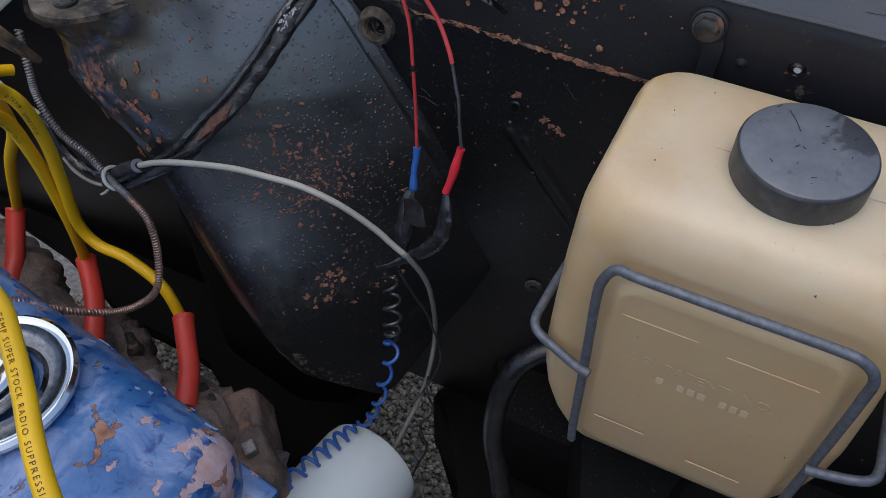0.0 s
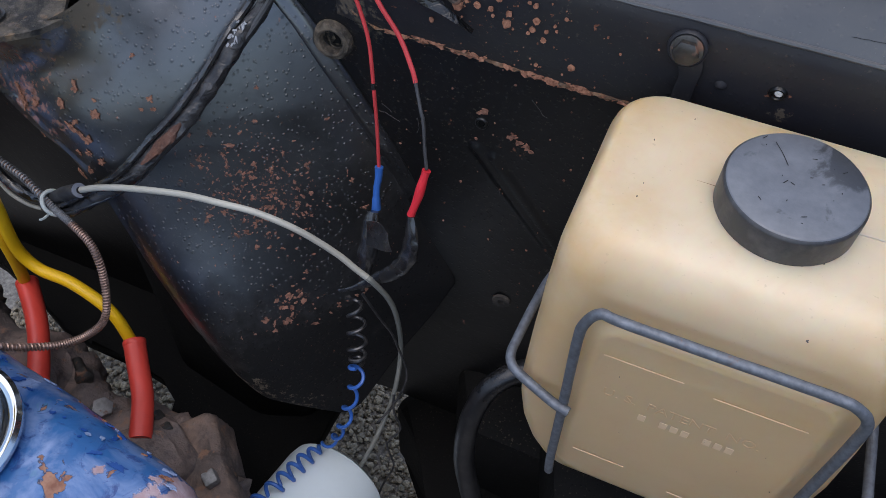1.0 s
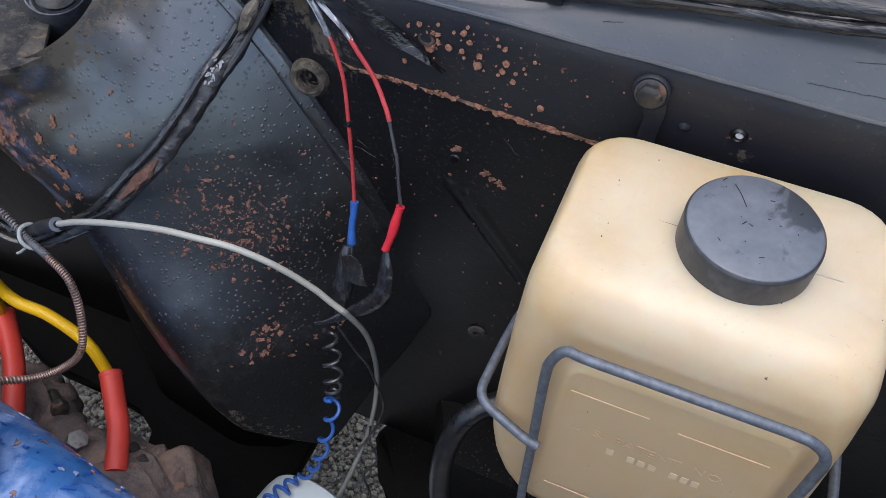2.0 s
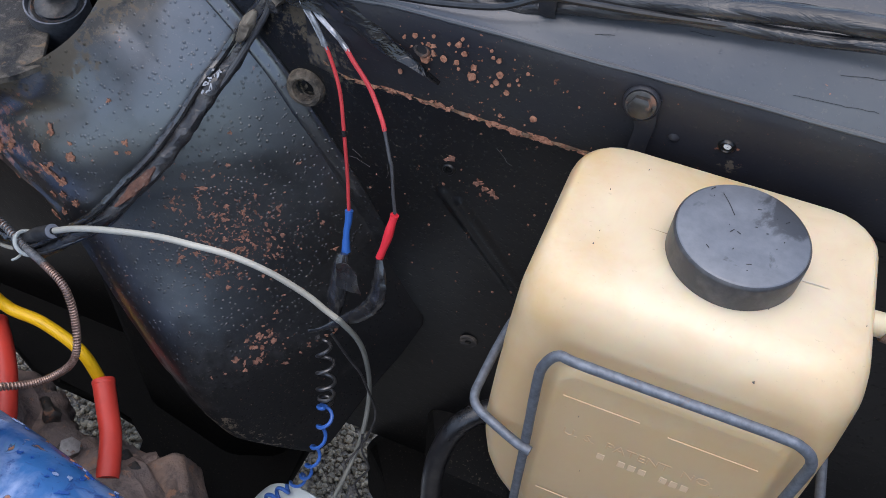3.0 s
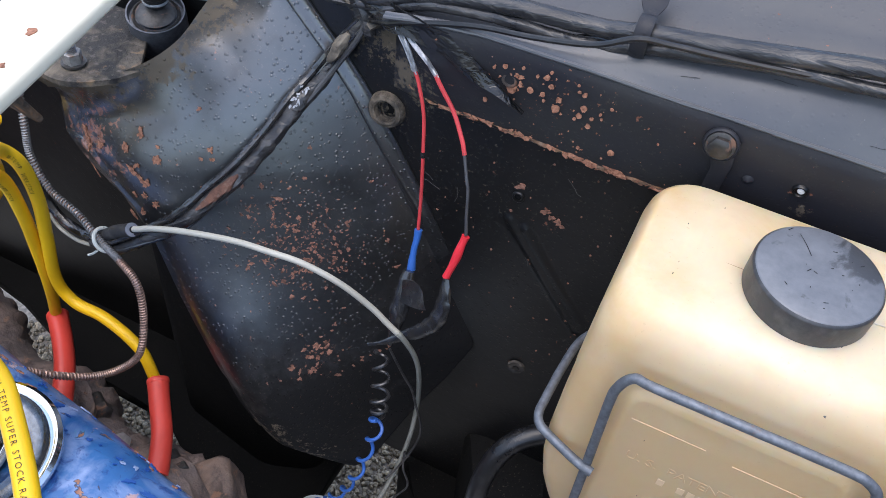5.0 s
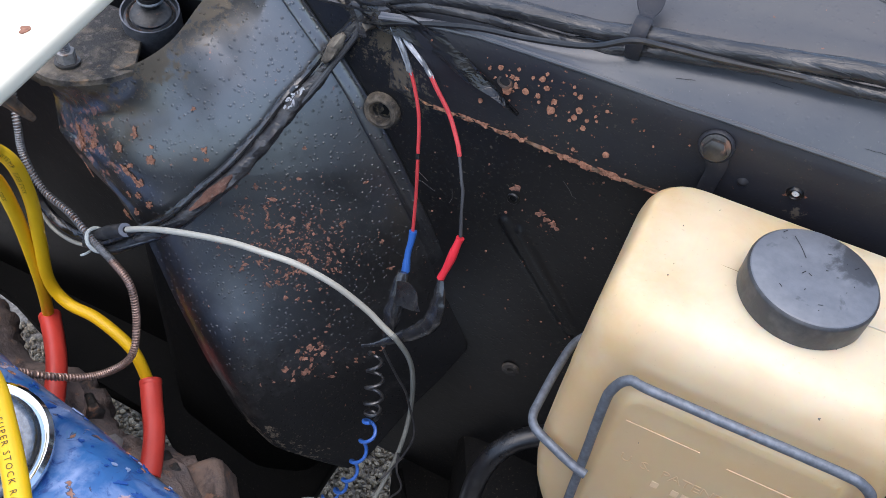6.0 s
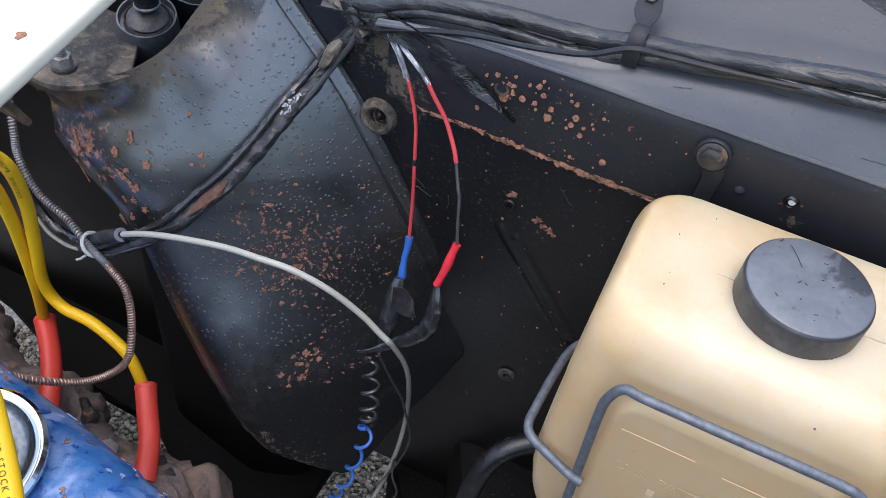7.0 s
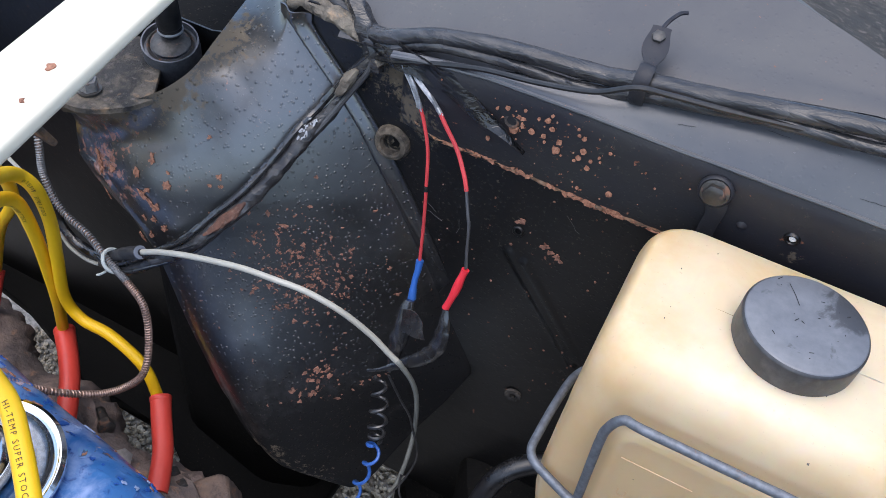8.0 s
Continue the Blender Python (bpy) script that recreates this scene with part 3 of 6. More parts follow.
part("outer_wing", grid(rows, 0.0015, (0, 0, -1)), rusty_cast("dark_outer_wing", (0.018, 0.016, 0.014), (0.05, 0.04, 0.03)), inner_wing, "dusty dark outer wing")
# Unseen skin and rear cover, added to control light reaching the gravel.
part("unseen_wing_skin", grid([[(x, 0.74 + 0.03 * math.sin(3.1 * f), 0.97 - 0.32 * f) for x in (-1.0, -0.27, 0.2, 0.55)] for f in (0, 0.3, 0.6, 1)], 0.002, (0, 1, 0)), SHELL_PAINT, inner_wing)
part("unseen_rear_cover", grid([[(x, y, z) for x in (-0.95, -0.6, -0.4, -0.325)] for y, z in ((0.3685, 0.900), (0.3690, 0.915), (0.376, 0.920), (0.46, 0.93), (0.74, 0.97))], 0.0015, (0, 0.3, -1)), SHELL_PAINT, inner_wing)

# sealer and rust along the seam of the two panels
seam = spline([(-0.205, 0.3610, 0.9345), (-0.191, 0.3575, 0.9305), (-0.176, 0.3572, 0.9300), (-0.148, 0.3570, 0.9298), (-0.111, 0.3568, 0.9290), (-0.08, 0.3567, 0.9283), (-0.045, 0.3567, 0.9280), (0.02, 0.3567, 0.9275)], 40)
part("seam_sealer", sweep(bmesh.new(), seam, lambda t: max(0.0003, (0.0015 + 0.0014 * noise.noise(Vector((t * 21, 0, 0))) + 0.0009 * noise.noise(Vector((t * 95, 3, 0))) - 0.0006 * t) * (1 - 0.85 * math.exp(-(((t - 0.40) / 0.05) ** 2)))), 8, 0.8, 0.9, 3), rusty_cast("rusty_sealer", (0.13, 0.075, 0.045), (0.37, 0.205, 0.115)), inner_wing, "crumbling rusty brown sealer")
bm = bmesh.new()
rng = random.Random(31)
for k in range(110):
    c = seam[int(rng.uniform(0.22, 0.97) * (len(seam) - 1))]
    dz = rng.gauss(0, 0.0014)
    patch(bm, (c.x, c.y - 0.0012 + max(0.0, -dz) * 1.3, c.z + dz), (0, -1, 0.3), 0.0004 + 0.0013 * rng.random() ** 2, k, 1.0, 12, 0.0003, rng.uniform(1.2, 3.0), rng.uniform(-0.3, 0.3))
tagged(part("sealer_crumbs", bm, RUST_SPOT, inner_wing, "rust crumbs along the seam"), kind="stuff")
SPOTS = ((-0.151, 0.974, 0.9), (-0.145, 0.977, 1.4), (-0.130, 0.967, 1.7), (-0.123, 0.967, 1.4), (-0.115, 0.960, 2.3), (-0.114, 0.967, 1.5), (-0.119, 0.974, 1.4), (-0.122, 0.979, 1.6), (-0.127, 0.978, 0.9), (-0.120, 0.983, 0.9), (-0.101, 0.976, 1.2), (-0.100, 0.967, 1.7), (-0.102, 0.961, 1.6), (-0.096, 0.956, 1.4), (-0.095, 0.962, 1.0), (-0.105, 0.981, 0.8), (-0.090, 0.964, 0.7), (-0.086, 0.973, 0.9), (-0.091, 0.967, 0.8), (-0.122, 0.963, 0.9), (-0.135, 0.980, 0.9), (-0.155, 0.949, 1.4), (-0.154, 0.967, 0.9), (-0.104, 0.977, 0.9), (-0.104, 0.958, 0.9), (-0.081, 0.943, 1.8), (-0.099, 0.938, 1.0))
bm = bmesh.new()
sy, sz = [p[0] for p in STRIP[3:8]], [p[1] for p in STRIP[3:8]]
rng = random.Random(2)
for k, (x, z, r) in enumerate(SPOTS):
    patch(bm, (x, float(np.interp(z, sz, sy)) - 0.0011, z), (0, -1, 0.2), r * 0.001, k, 0.30, 18)
for k in range(60):
    x, z = rng.gauss(-0.105, 0.028), rng.uniform(0.932, 0.982)
    patch(bm, (x, float(np.interp(z, sz, sy)) - 0.0008, z), (0, -1, 0.2), rng.uniform(0.0002, 0.0006), k + 50, 0.5, 7)
tagged(part("rust_spots", bm, RUST_SPOT, inner_wing, "orange-brown rust spots in the paint"), kind="stuff")
bm = bmesh.new()
for k in range(60):
    x, z = rng.uniform(-0.20, -0.03), rng.uniform(0.74, 0.925)
    patch(bm, (x, wall_y(x, z) - 0.0004, z), (0, -1, 0), rng.uniform(0.0002, 0.0009), k, 0.6, 7)
for k, (x, z, r) in enumerate(((-0.129, 0.885, 1.8), (-0.110, 0.873, 1.5), (-0.106, 0.870, 1.4), (-0.101, 0.869, 1.8), (-0.098, 0.866, 1.0))):
    patch(bm, (x, wall_y(x, z) - 0.0004, z), (0, -1, 0), r * 0.001, k + 80, 0.9, 18, 0.0003, 1.7, 0.5)
scratch = bmesh.new()
for k in range(7):
    x, z, a = rng.uniform(-0.205, -0.09), rng.uniform(0.77, 0.915), rng.gauss(-0.9, 0.5)
    pts = [Vector((x + 0.0035 * i * math.cos(a) + rng.gauss(0, 0.0006), 0, z + 0.0035 * i * math.sin(a) + rng.gauss(0, 0.0006))) for i in range(rng.randint(2, 6))]
    for p in pts:
        p.y = wall_y(p.x, p.z) - 0.0002
    sweep(scratch, pts, 0.00014, 4)
tagged(part("scratches", scratch, plastic("pale_scratch", (0.09, 0.085, 0.08), 0.7, 0.3), inner_wing, "fine pale scratches"), kind="stuff")
tagged(part("paint_chips", bm, RUST_DULL, inner_wing, "small chips in the paint"), kind="stuff")


def ring_boss(centre, outer, inner, proud, name, material, label):
    """A pressed ring round a hole, on the panel that faces the engine; a black disc stands for the hole's shade."""
    bm = lathe([(inner * 0.02, -0.004), (inner * 0.9, -0.004), (inner, -0.001), (inner * 1.15, proud), (outer * 0.85, proud), (outer, 0.0), (outer * 1.02, -0.002)], centre, (0, -1, 0.05), 28, False)
    ring = part(name, bm, material, inner_wing, label)
    part("hole", lathe([(inner * 0.02, -0.0006), (inner * 0.95, -0.0006), (inner * 1.02, -0.002)], centre, (0, -1, 0.05), 24, False), SHELL_PAINT, ring, "black patch drawn as the shade in the hole")
    return ring


cup = part("boss", lathe([(0.0004, -0.0030), (0.0058, -0.0032), (0.0066, -0.0026), (0.0072, 0.0030), (0.0084, 0.0038), (0.0106, 0.0030), (0.0116, 0.0012), (0.0122, -0.001), (0.0124, -0.003)], (-0.2215, 0.3640, 0.9062), (0.06, -1, 0.10), 36, False), rusty_cast("mud_dusted_boss", (0.018, 0.017, 0.016), (0.20, 0.16, 0.115)), inner_wing, "dusty pressed cup full of dried mud")
# A flat black shape stands for the unlit hole in the dried mud.
part("hole", prism([(-0.0020, -0.0042), (0.0036, -0.0030), (0.0046, 0.0012), (0.0022, 0.0044), (-0.0006, 0.0030), (0.0006, -0.0004)], 0.0, 0.0004, 0.0), SHELL_PAINT, cup, "black patch drawn as the shade in the hole").data.transform(Matrix.Translation((-0.2215, 0.3666, 0.9062)) @ pose(0, 0, 0, 90, 0, 0))
ring_boss((-0.129, 0.3655, 0.8765), 0.0040, 0.0022, 0.0006, "boss", WALL_PAINT, "")
ring_boss((-0.1425, 0.3492, 0.9675), 0.0046, 0.0026, 0.0009, "boss", steel("rusty_ring_steel", (0.13, 0.11, 0.10), 0.5, 0.7, 0.5), "rusty ring round a hole")
bm = bmesh.new()
rng = random.Random(21)
for k in range(11):
    a, d = rng.uniform(0, 6.28), rng.uniform(0.0048, 0.0095)
    patch(bm, (-0.1425 + d * math.cos(a), 0.3488 - 0.12 * d * math.sin(a), 0.9675 + 0.8 * d * math.sin(a)), (0, -1, 0.2), rng.uniform(0.0005, 0.0017), k, 0.9, 14, 0.0003, rng.uniform(1, 2), rng.uniform(0, 3))
tagged(part("rust_halo", bm, RUST_SPOT, inner_wing, "rust flakes round the small hole"), kind="stuff")
part("dimple", lathe([(0.0001, 0.0016), (0.0016, 0.0012), (0.003, 0)], (-0.0118, 0.3500, 0.9580), (0, -1, -0.15), 16, False), STRIP_PAINT, inner_wing)
part("weld_nut", lathe([(0.0022, -0.003), (0.0025, 0.0018), (0.0062, 0.0018), (0.0068, 0)], (-0.103, 0.3655, 0.716), (0.15, -1, 0), 20, False), rusty_cast("muddy_nut", (0.03, 0.028, 0.026), (0.14, 0.115, 0.09)), inner_wing, "muddy round weld nut")
# The hole is open; a pale disc carries the daylight seen through it.
plug = thing("daylight_hole", (0.012, 0.350, 0.962), "pale disc standing for daylight through a dark round hole of the wing", "plug")
part("rim", lathe([(0.0001, 0.0002), (0.0024, 0.0002), (0.0028, 0.0011), (0.0034, 0.0012), (0.0040, 0.0002), (0.0042, -0.001)], (0.0124, 0.3488, 0.9628), (0, -1, -0.15), 24, False), WALL_PAINT, plug, "black pressed rim")
part("disc", lathe([(0.0001, 0.0008), (0.0015, 0.0008), (0.0019, 0.0003)], (0.0128, 0.3488, 0.9632), (0, -1, -0.15), 20, False), plastic("pale_daylight", (0.7, 0.7, 0.68), 0.4, 0.1), plug)

# chassis members below, shade put into their near-black tone, with the gaps that show the gravel
rail = thing("chassis_rail", (0.15, 0.32, 0.40), "chassis rail below the inner wing, in a shade-dark tone", "chassis", kind="structure")
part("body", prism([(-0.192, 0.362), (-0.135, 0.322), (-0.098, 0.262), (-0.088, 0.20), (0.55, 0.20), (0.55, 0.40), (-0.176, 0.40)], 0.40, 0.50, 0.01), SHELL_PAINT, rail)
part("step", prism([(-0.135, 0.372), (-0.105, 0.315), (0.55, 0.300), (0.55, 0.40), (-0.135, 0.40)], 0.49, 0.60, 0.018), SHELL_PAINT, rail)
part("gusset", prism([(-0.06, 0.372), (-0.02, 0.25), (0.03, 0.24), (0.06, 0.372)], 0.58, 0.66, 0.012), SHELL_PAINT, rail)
arm = thing("crossmember", (-0.4, 0.34, 0.40), "crossmember between engine and wing, in a shade-dark tone", "chassis", kind="structure")
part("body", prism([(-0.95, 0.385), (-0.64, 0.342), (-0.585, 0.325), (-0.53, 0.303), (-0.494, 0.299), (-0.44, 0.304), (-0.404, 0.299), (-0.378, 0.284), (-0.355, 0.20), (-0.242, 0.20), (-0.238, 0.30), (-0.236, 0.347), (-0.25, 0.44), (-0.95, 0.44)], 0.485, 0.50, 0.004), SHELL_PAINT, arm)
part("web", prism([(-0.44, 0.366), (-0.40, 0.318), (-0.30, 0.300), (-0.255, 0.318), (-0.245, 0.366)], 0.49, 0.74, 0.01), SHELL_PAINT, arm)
# Unseen walls, added to close the bay and block low sky.
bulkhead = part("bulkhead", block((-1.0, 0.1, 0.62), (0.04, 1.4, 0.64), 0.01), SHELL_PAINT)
tagged(bulkhead, "unseen bulkhead added to close and darken the engine bay", "body panel", kind="structure")
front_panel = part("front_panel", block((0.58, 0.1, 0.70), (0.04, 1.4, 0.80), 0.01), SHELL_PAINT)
tagged(front_panel, "unseen front panel added to block low sky from the bay", "body panel", kind="structure")
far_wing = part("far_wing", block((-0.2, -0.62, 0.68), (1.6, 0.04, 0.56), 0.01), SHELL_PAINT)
tagged(far_wing, "unseen far wing added to close the bay", "body panel", kind="structure")

# ---------------------------------------------------------------- strut tower
tower = thing("strut_tower", (-0.27, 0.34, 0.62), "black painted suspension tower with rust breaking through", "body panel", kind="structure")


def tower_right(z):
    return float(np.interp(z, (0.612, 0.63, 0.66, 0.69, 0.72, 0.826, 0.863, 0.912, 0.934, 0.956, 0.98), (-0.205, -0.182, -0.166, -0.150, -0.138, -0.192, -0.214, -0.245, -0.263, -0.284, -0.305)))


def tower_left(z):
    return float(np.interp(z, (0.612, 0.616, 0.623, 0.639, 0.662, 0.684, 0.712, 0.742, 0.769, 0.808, 0.828, 0.845, 0.858, 0.90), (-0.209, -0.219, -0.231, -0.249, -0.263, -0.273, -0.283, -0.303, -0.321, -0.343, -0.360, -0.382, -0.400, -0.422)))


SHOULDER, LEAN = 3.4, 0.22
EDGE_X, EDGE_Z = (-0.412, -0.385, -0.350, -0.326, -0.314, -0.306, -0.300), (0.884, 0.893, 0.908, 0.927, 0.945, 0.961, 0.972)


def edge_gap(x, z):
    """How far a point of the face lies below the round edge of the opening."""
    best = 1.0
    for x0, z0, x1, z1 in zip(EDGE_X, EDGE_Z, EDGE_X[1:], EDGE_Z[1:]):
        dx, dz = x1 - x0, z1 - z0
        t = min(max(((x - x0) * dx + (z - z0) * dz) / (dx * dx + dz * dz), 0), 1)
        best = min(best, math.hypot(x - x0 - t * dx, z - z0 - t * dz))
    return best


def tower_y(x, z):
    """The face of the tower: two leaning planes that meet in a soft fold, rounded off towards the opening and the engine."""
    zc = z if z > 0.72 else 0.72 - (0.72 - z) * 0.3
    meet = float(np.interp(zc, (0.60, 0.826, 0.863, 0.912, 0.934, 0.956, 0.98), (-0.070, -0.195, -0.214, -0.245, -0.263, -0.284, -0.305)))
    flank, front, k = 0.366 - 0.9 * max(meet - x, 0.0), 0.276 + 0.10 * (x + 0.27) + 0.27 * (zc - 0.83), float(np.interp(z, (0.76, 0.85), (0.017, 0.024)))
    y = min(0.3655, k * math.log(math.exp(flank / k) + math.exp(front / k)))
    y += 0.4 * max(0.0, 0.725 - z) ** 2
    y += SHOULDER * max(0.0, 0.062 - edge_gap(x, z)) ** 2 * min(max((meet - x) / 0.05, 0), 1)
    left = float(np.interp(z, (0.612, 0.662, 0.712, 0.769, 0.828, 0.858, 0.90), (-0.215, -0.263, -0.283, -0.321, -0.360, -0.400, -0.43)))
    y += float(np.interp(z, (0.72, 0.82), (5.0, 3.0))) * max(0.0, float(np.interp(z, (0.70, 0.85), (0.045, 0.060))) - (x - left)) ** 2
    y += LEAN * max(-0.012 * math.log(1 + math.exp((0.805 - z) / 0.012)), -0.12) * math.exp(-(((x - left - 0.040) / 0.036) ** 2))
    return min(0.3655, y) + 0.0005 * noise.noise(Vector((x * 22, z * 22, 3)))


def tower_normal(x, z):
    e = 0.003
    return Vector(((tower_y(x + e, z) - tower_y(x - e, z)) / (2 * e), -1, (tower_y(x, z + e) - tower_y(x, z - e)) / (2 * e)))


N = 76
AT = (0.0, 0.12, 0.35, 0.6, 0.78, 0.9, 1.0)


def eased(t, values):
    """Values along the edge of the opening, with their corners rounded off."""
    reach = min(t, 1 - t, 0.12)
    return sum(float(np.interp(t + d * reach, AT, values)) for d in (-1, -0.67, -0.33, 0, 0.33, 0.67, 1)) / 7


def tower_border(t):
    """Where the face rounds over into the flange of the opening: x and z."""
    return eased(t, EDGE_X), eased(t, EDGE_Z)


def tower_rim(t):
    """The inner rim of the flange, from the engine side round to the wing."""
    return Vector([eased(t, row) for row in ((-0.410, -0.385, -0.363, -0.345, -0.339, -0.343, -0.345), (0.279, 0.284, 0.299, 0.318, 0.338, 0.380, 0.440), (0.906, 0.911, 0.918, 0.929, 0.941, 0.958, 0.972))])


rows = []
for j in range(44):
    z = 0.6122 + (0.858 - 0.6122) * (j / 43) ** 1.35
    xl, xr = tower_left(z), tower_right(z) + 0.010 * min(max((z - 0.76) / 0.05, 0), 1)
    row = []
    for i in range(N + 1):
        x = xl + (xr - xl) * i / N
        lip = max(0.0, 1 - i / 2.5) * 0.004 + max(0.0, 1 - j / 3) * 0.006
        row.append(Vector((x, tower_y(x, z) - lip * 0.4, z)))
    rows.append(row)
lowest = rows[-1]
side = []
for k in range(1, 17):
    row = []
    for i in range(N + 1):
        bx, bz = tower_border(i / N)
        g = (0.68 + 0.32 * max(0.0, (i / N - 0.7) / 0.3)) * k / 16
        x, z = lowest[i].x + (bx - lowest[i].x) * g, 0.858 + (bz - 0.858) * g
        row.append(Vector((x, tower_y(x, z), z)))
    rows.append(row)
start = rows[-1]
for k in range(1, 13):
    g, row = k / 12, []
    for i in range(N + 1):
        bx, bz = tower_border(i / N)
        p = start[i] * (1 - g) ** 2 + Vector((bx, tower_y(bx, bz) - 0.002, bz)) * (2 * g * (1 - g)) + tower_rim(i / N) * (g * g)
        row.append(p + Vector((0, 0, 0.0007 * noise.noise(p * 45))))
    rows.append(row)
rows.append([p + Vector((-0.001, 0.001, -0.006)) for p in rows[-1]])
for row in rows:
    a, p = min(max((row[0].z - 0.78) / 0.07, 0), 1), row[0]
    side.append([p + Vector((-0.030 - 0.05 * a, 0.050 + 0.02 * a, -0.01)), p + Vector((-0.014 - 0.030 * a, 0.022 + 0.005 * a, -0.004)), p + Vector((-0.004 - 0.012 * a, 0.007 - 0.004 * a, 0)), p + Vector((0.0005, 0.0006, 0))])
part("side", grid(side, 0.002, (0.3, 0.7, -0.3)), TOWER_PAINT, tower, "dark side of the tower", 60)
part("face", grid(rows, 0.002, (0.0, 0.7, -0.5)), TOWER_PAINT, tower, "curved black panel with rust flecks", 60)
rows = []
for j in range(36):
    z = 0.770 + 0.205 * j / 35
    fade = min(max((z - 0.815) / 0.07, 0), 1)
    row = []
    for i in range(25):
        u = -0.010 + 0.022 * i / 24
        x = tower_right(min(z, 0.968)) + 0.001 + u
        row.append((x, 0.3650 - fade * 0.0060 * math.exp(-(((u - 0.001) / 0.0052) ** 2)), z))
    rows.append(row)
part("wing_flange", grid(rows, 0.0012, (0, 1, 0)), TOWER_PAINT, tower, "flange with a pressed bead beside the wing", 60)
# Near-black cup added in the opening for the shade inside it.
part("shade_cup", lathe([(0.0005, 0.0), (0.034, 0.0), (0.037, 0.060), (0.039, 0.060), (0.036, -0.003), (0.0005, -0.003)], (-0.398, 0.346, 0.845), (0, 0, 1), 32, False), SHELL_PAINT, tower)
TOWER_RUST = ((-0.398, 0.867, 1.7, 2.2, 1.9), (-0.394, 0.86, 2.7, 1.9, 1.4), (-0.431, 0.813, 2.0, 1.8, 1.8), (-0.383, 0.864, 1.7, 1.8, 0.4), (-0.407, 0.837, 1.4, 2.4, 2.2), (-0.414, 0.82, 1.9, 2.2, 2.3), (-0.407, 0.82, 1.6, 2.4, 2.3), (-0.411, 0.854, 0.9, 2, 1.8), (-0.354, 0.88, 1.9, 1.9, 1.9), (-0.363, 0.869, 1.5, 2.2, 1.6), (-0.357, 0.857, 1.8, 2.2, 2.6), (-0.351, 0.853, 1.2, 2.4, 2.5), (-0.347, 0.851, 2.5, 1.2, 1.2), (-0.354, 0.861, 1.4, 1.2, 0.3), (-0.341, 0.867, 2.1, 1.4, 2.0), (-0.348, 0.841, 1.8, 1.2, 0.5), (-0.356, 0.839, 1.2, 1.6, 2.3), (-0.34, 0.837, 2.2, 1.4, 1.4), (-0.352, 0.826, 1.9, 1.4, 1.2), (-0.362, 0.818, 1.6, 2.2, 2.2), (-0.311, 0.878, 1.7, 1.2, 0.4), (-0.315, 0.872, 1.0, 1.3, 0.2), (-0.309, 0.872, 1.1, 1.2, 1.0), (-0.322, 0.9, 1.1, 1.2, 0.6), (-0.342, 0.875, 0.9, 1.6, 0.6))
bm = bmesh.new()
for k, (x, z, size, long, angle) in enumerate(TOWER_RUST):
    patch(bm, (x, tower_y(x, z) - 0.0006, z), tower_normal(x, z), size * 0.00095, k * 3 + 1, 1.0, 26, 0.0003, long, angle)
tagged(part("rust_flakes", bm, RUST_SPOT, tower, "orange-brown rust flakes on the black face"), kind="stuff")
bm = bmesh.new()
rng = random.Random(9)
for k in range(420):
    s = rng.gauss(0, 1)
    x, z = -0.254 + 0.014 * s + rng.gauss(0, 0.013), 0.814 - 0.015 * s + rng.gauss(0, 0.015)
    if x < tower_right(z) - 0.012:
        patch(bm, (x, tower_y(x, z) - 0.0006, z), tower_normal(x, z), 0.00026 + 0.0008 * rng.random() ** 3, k, 1.1, 12, 0.0003, rng.uniform(1, 2.2), rng.uniform(0, 3.1))
for k in range(30):
    x, z = rng.gauss(-0.226, 0.008), rng.gauss(0.738, 0.007)
    patch(bm, (x, tower_y(x, z) - 0.0006, z), tower_normal(x, z), 0.0005 + 0.0014 * rng.random() ** 2, k + 200, 1.1, 15, 0.0003, rng.uniform(1, 1.8), rng.uniform(0, 3.1))
for k in range(9):
    x, z = -0.212 + 0.0028 * k + rng.gauss(0, 0.001), 0.722 + 0.0012 * k + rng.gauss(0, 0.001)
    patch(bm, (x, tower_y(x, z) - 0.0006, z), tower_normal(x, z), rng.uniform(0.0004, 0.0012), k + 300, 1.0, 12, 0.0003, 1.8, 0.4)
tagged(part("rust_flecks", bm, RUST_DULL, tower, "dull brown rust flecks on the black face"), kind="stuff")


def beads(spots, name, material, parent, label):
    """Tiny round blisters, all in one mesh."""
    tmp = bmesh.new()
    bmesh.ops.create_icosphere(tmp, subdivisions=1, radius=1)
    base, faces = [v.co.copy() for v in tmp.verts], [tuple(v.index for v in f.verts) for f in tmp.faces]
    tmp.free()
    verts, polys, uneven = [], [], random.Random(5)
    for c, r in spots:
        n = len(verts)
        wide, tall = r * uneven.uniform(0.8, 1.5), r * uneven.uniform(0.8, 1.3)
        verts += [c + Vector((v.x * wide, v.y * r * 0.4, v.z * tall)) for v in base]
        polys += [tuple(n + i for i in f) for f in faces]
    me = bpy.data.meshes.new(name)
    me.from_pydata(verts, [], polys)
    me.materials.append(material)
    smooth(me, 180)
    ob = new(name, me)
    ob.parent = parent
    ob.matrix_parent_inverse = Matrix.Translation(parent.location).inverted()
    return tagged(ob, label, kind="stuff")


spots = []
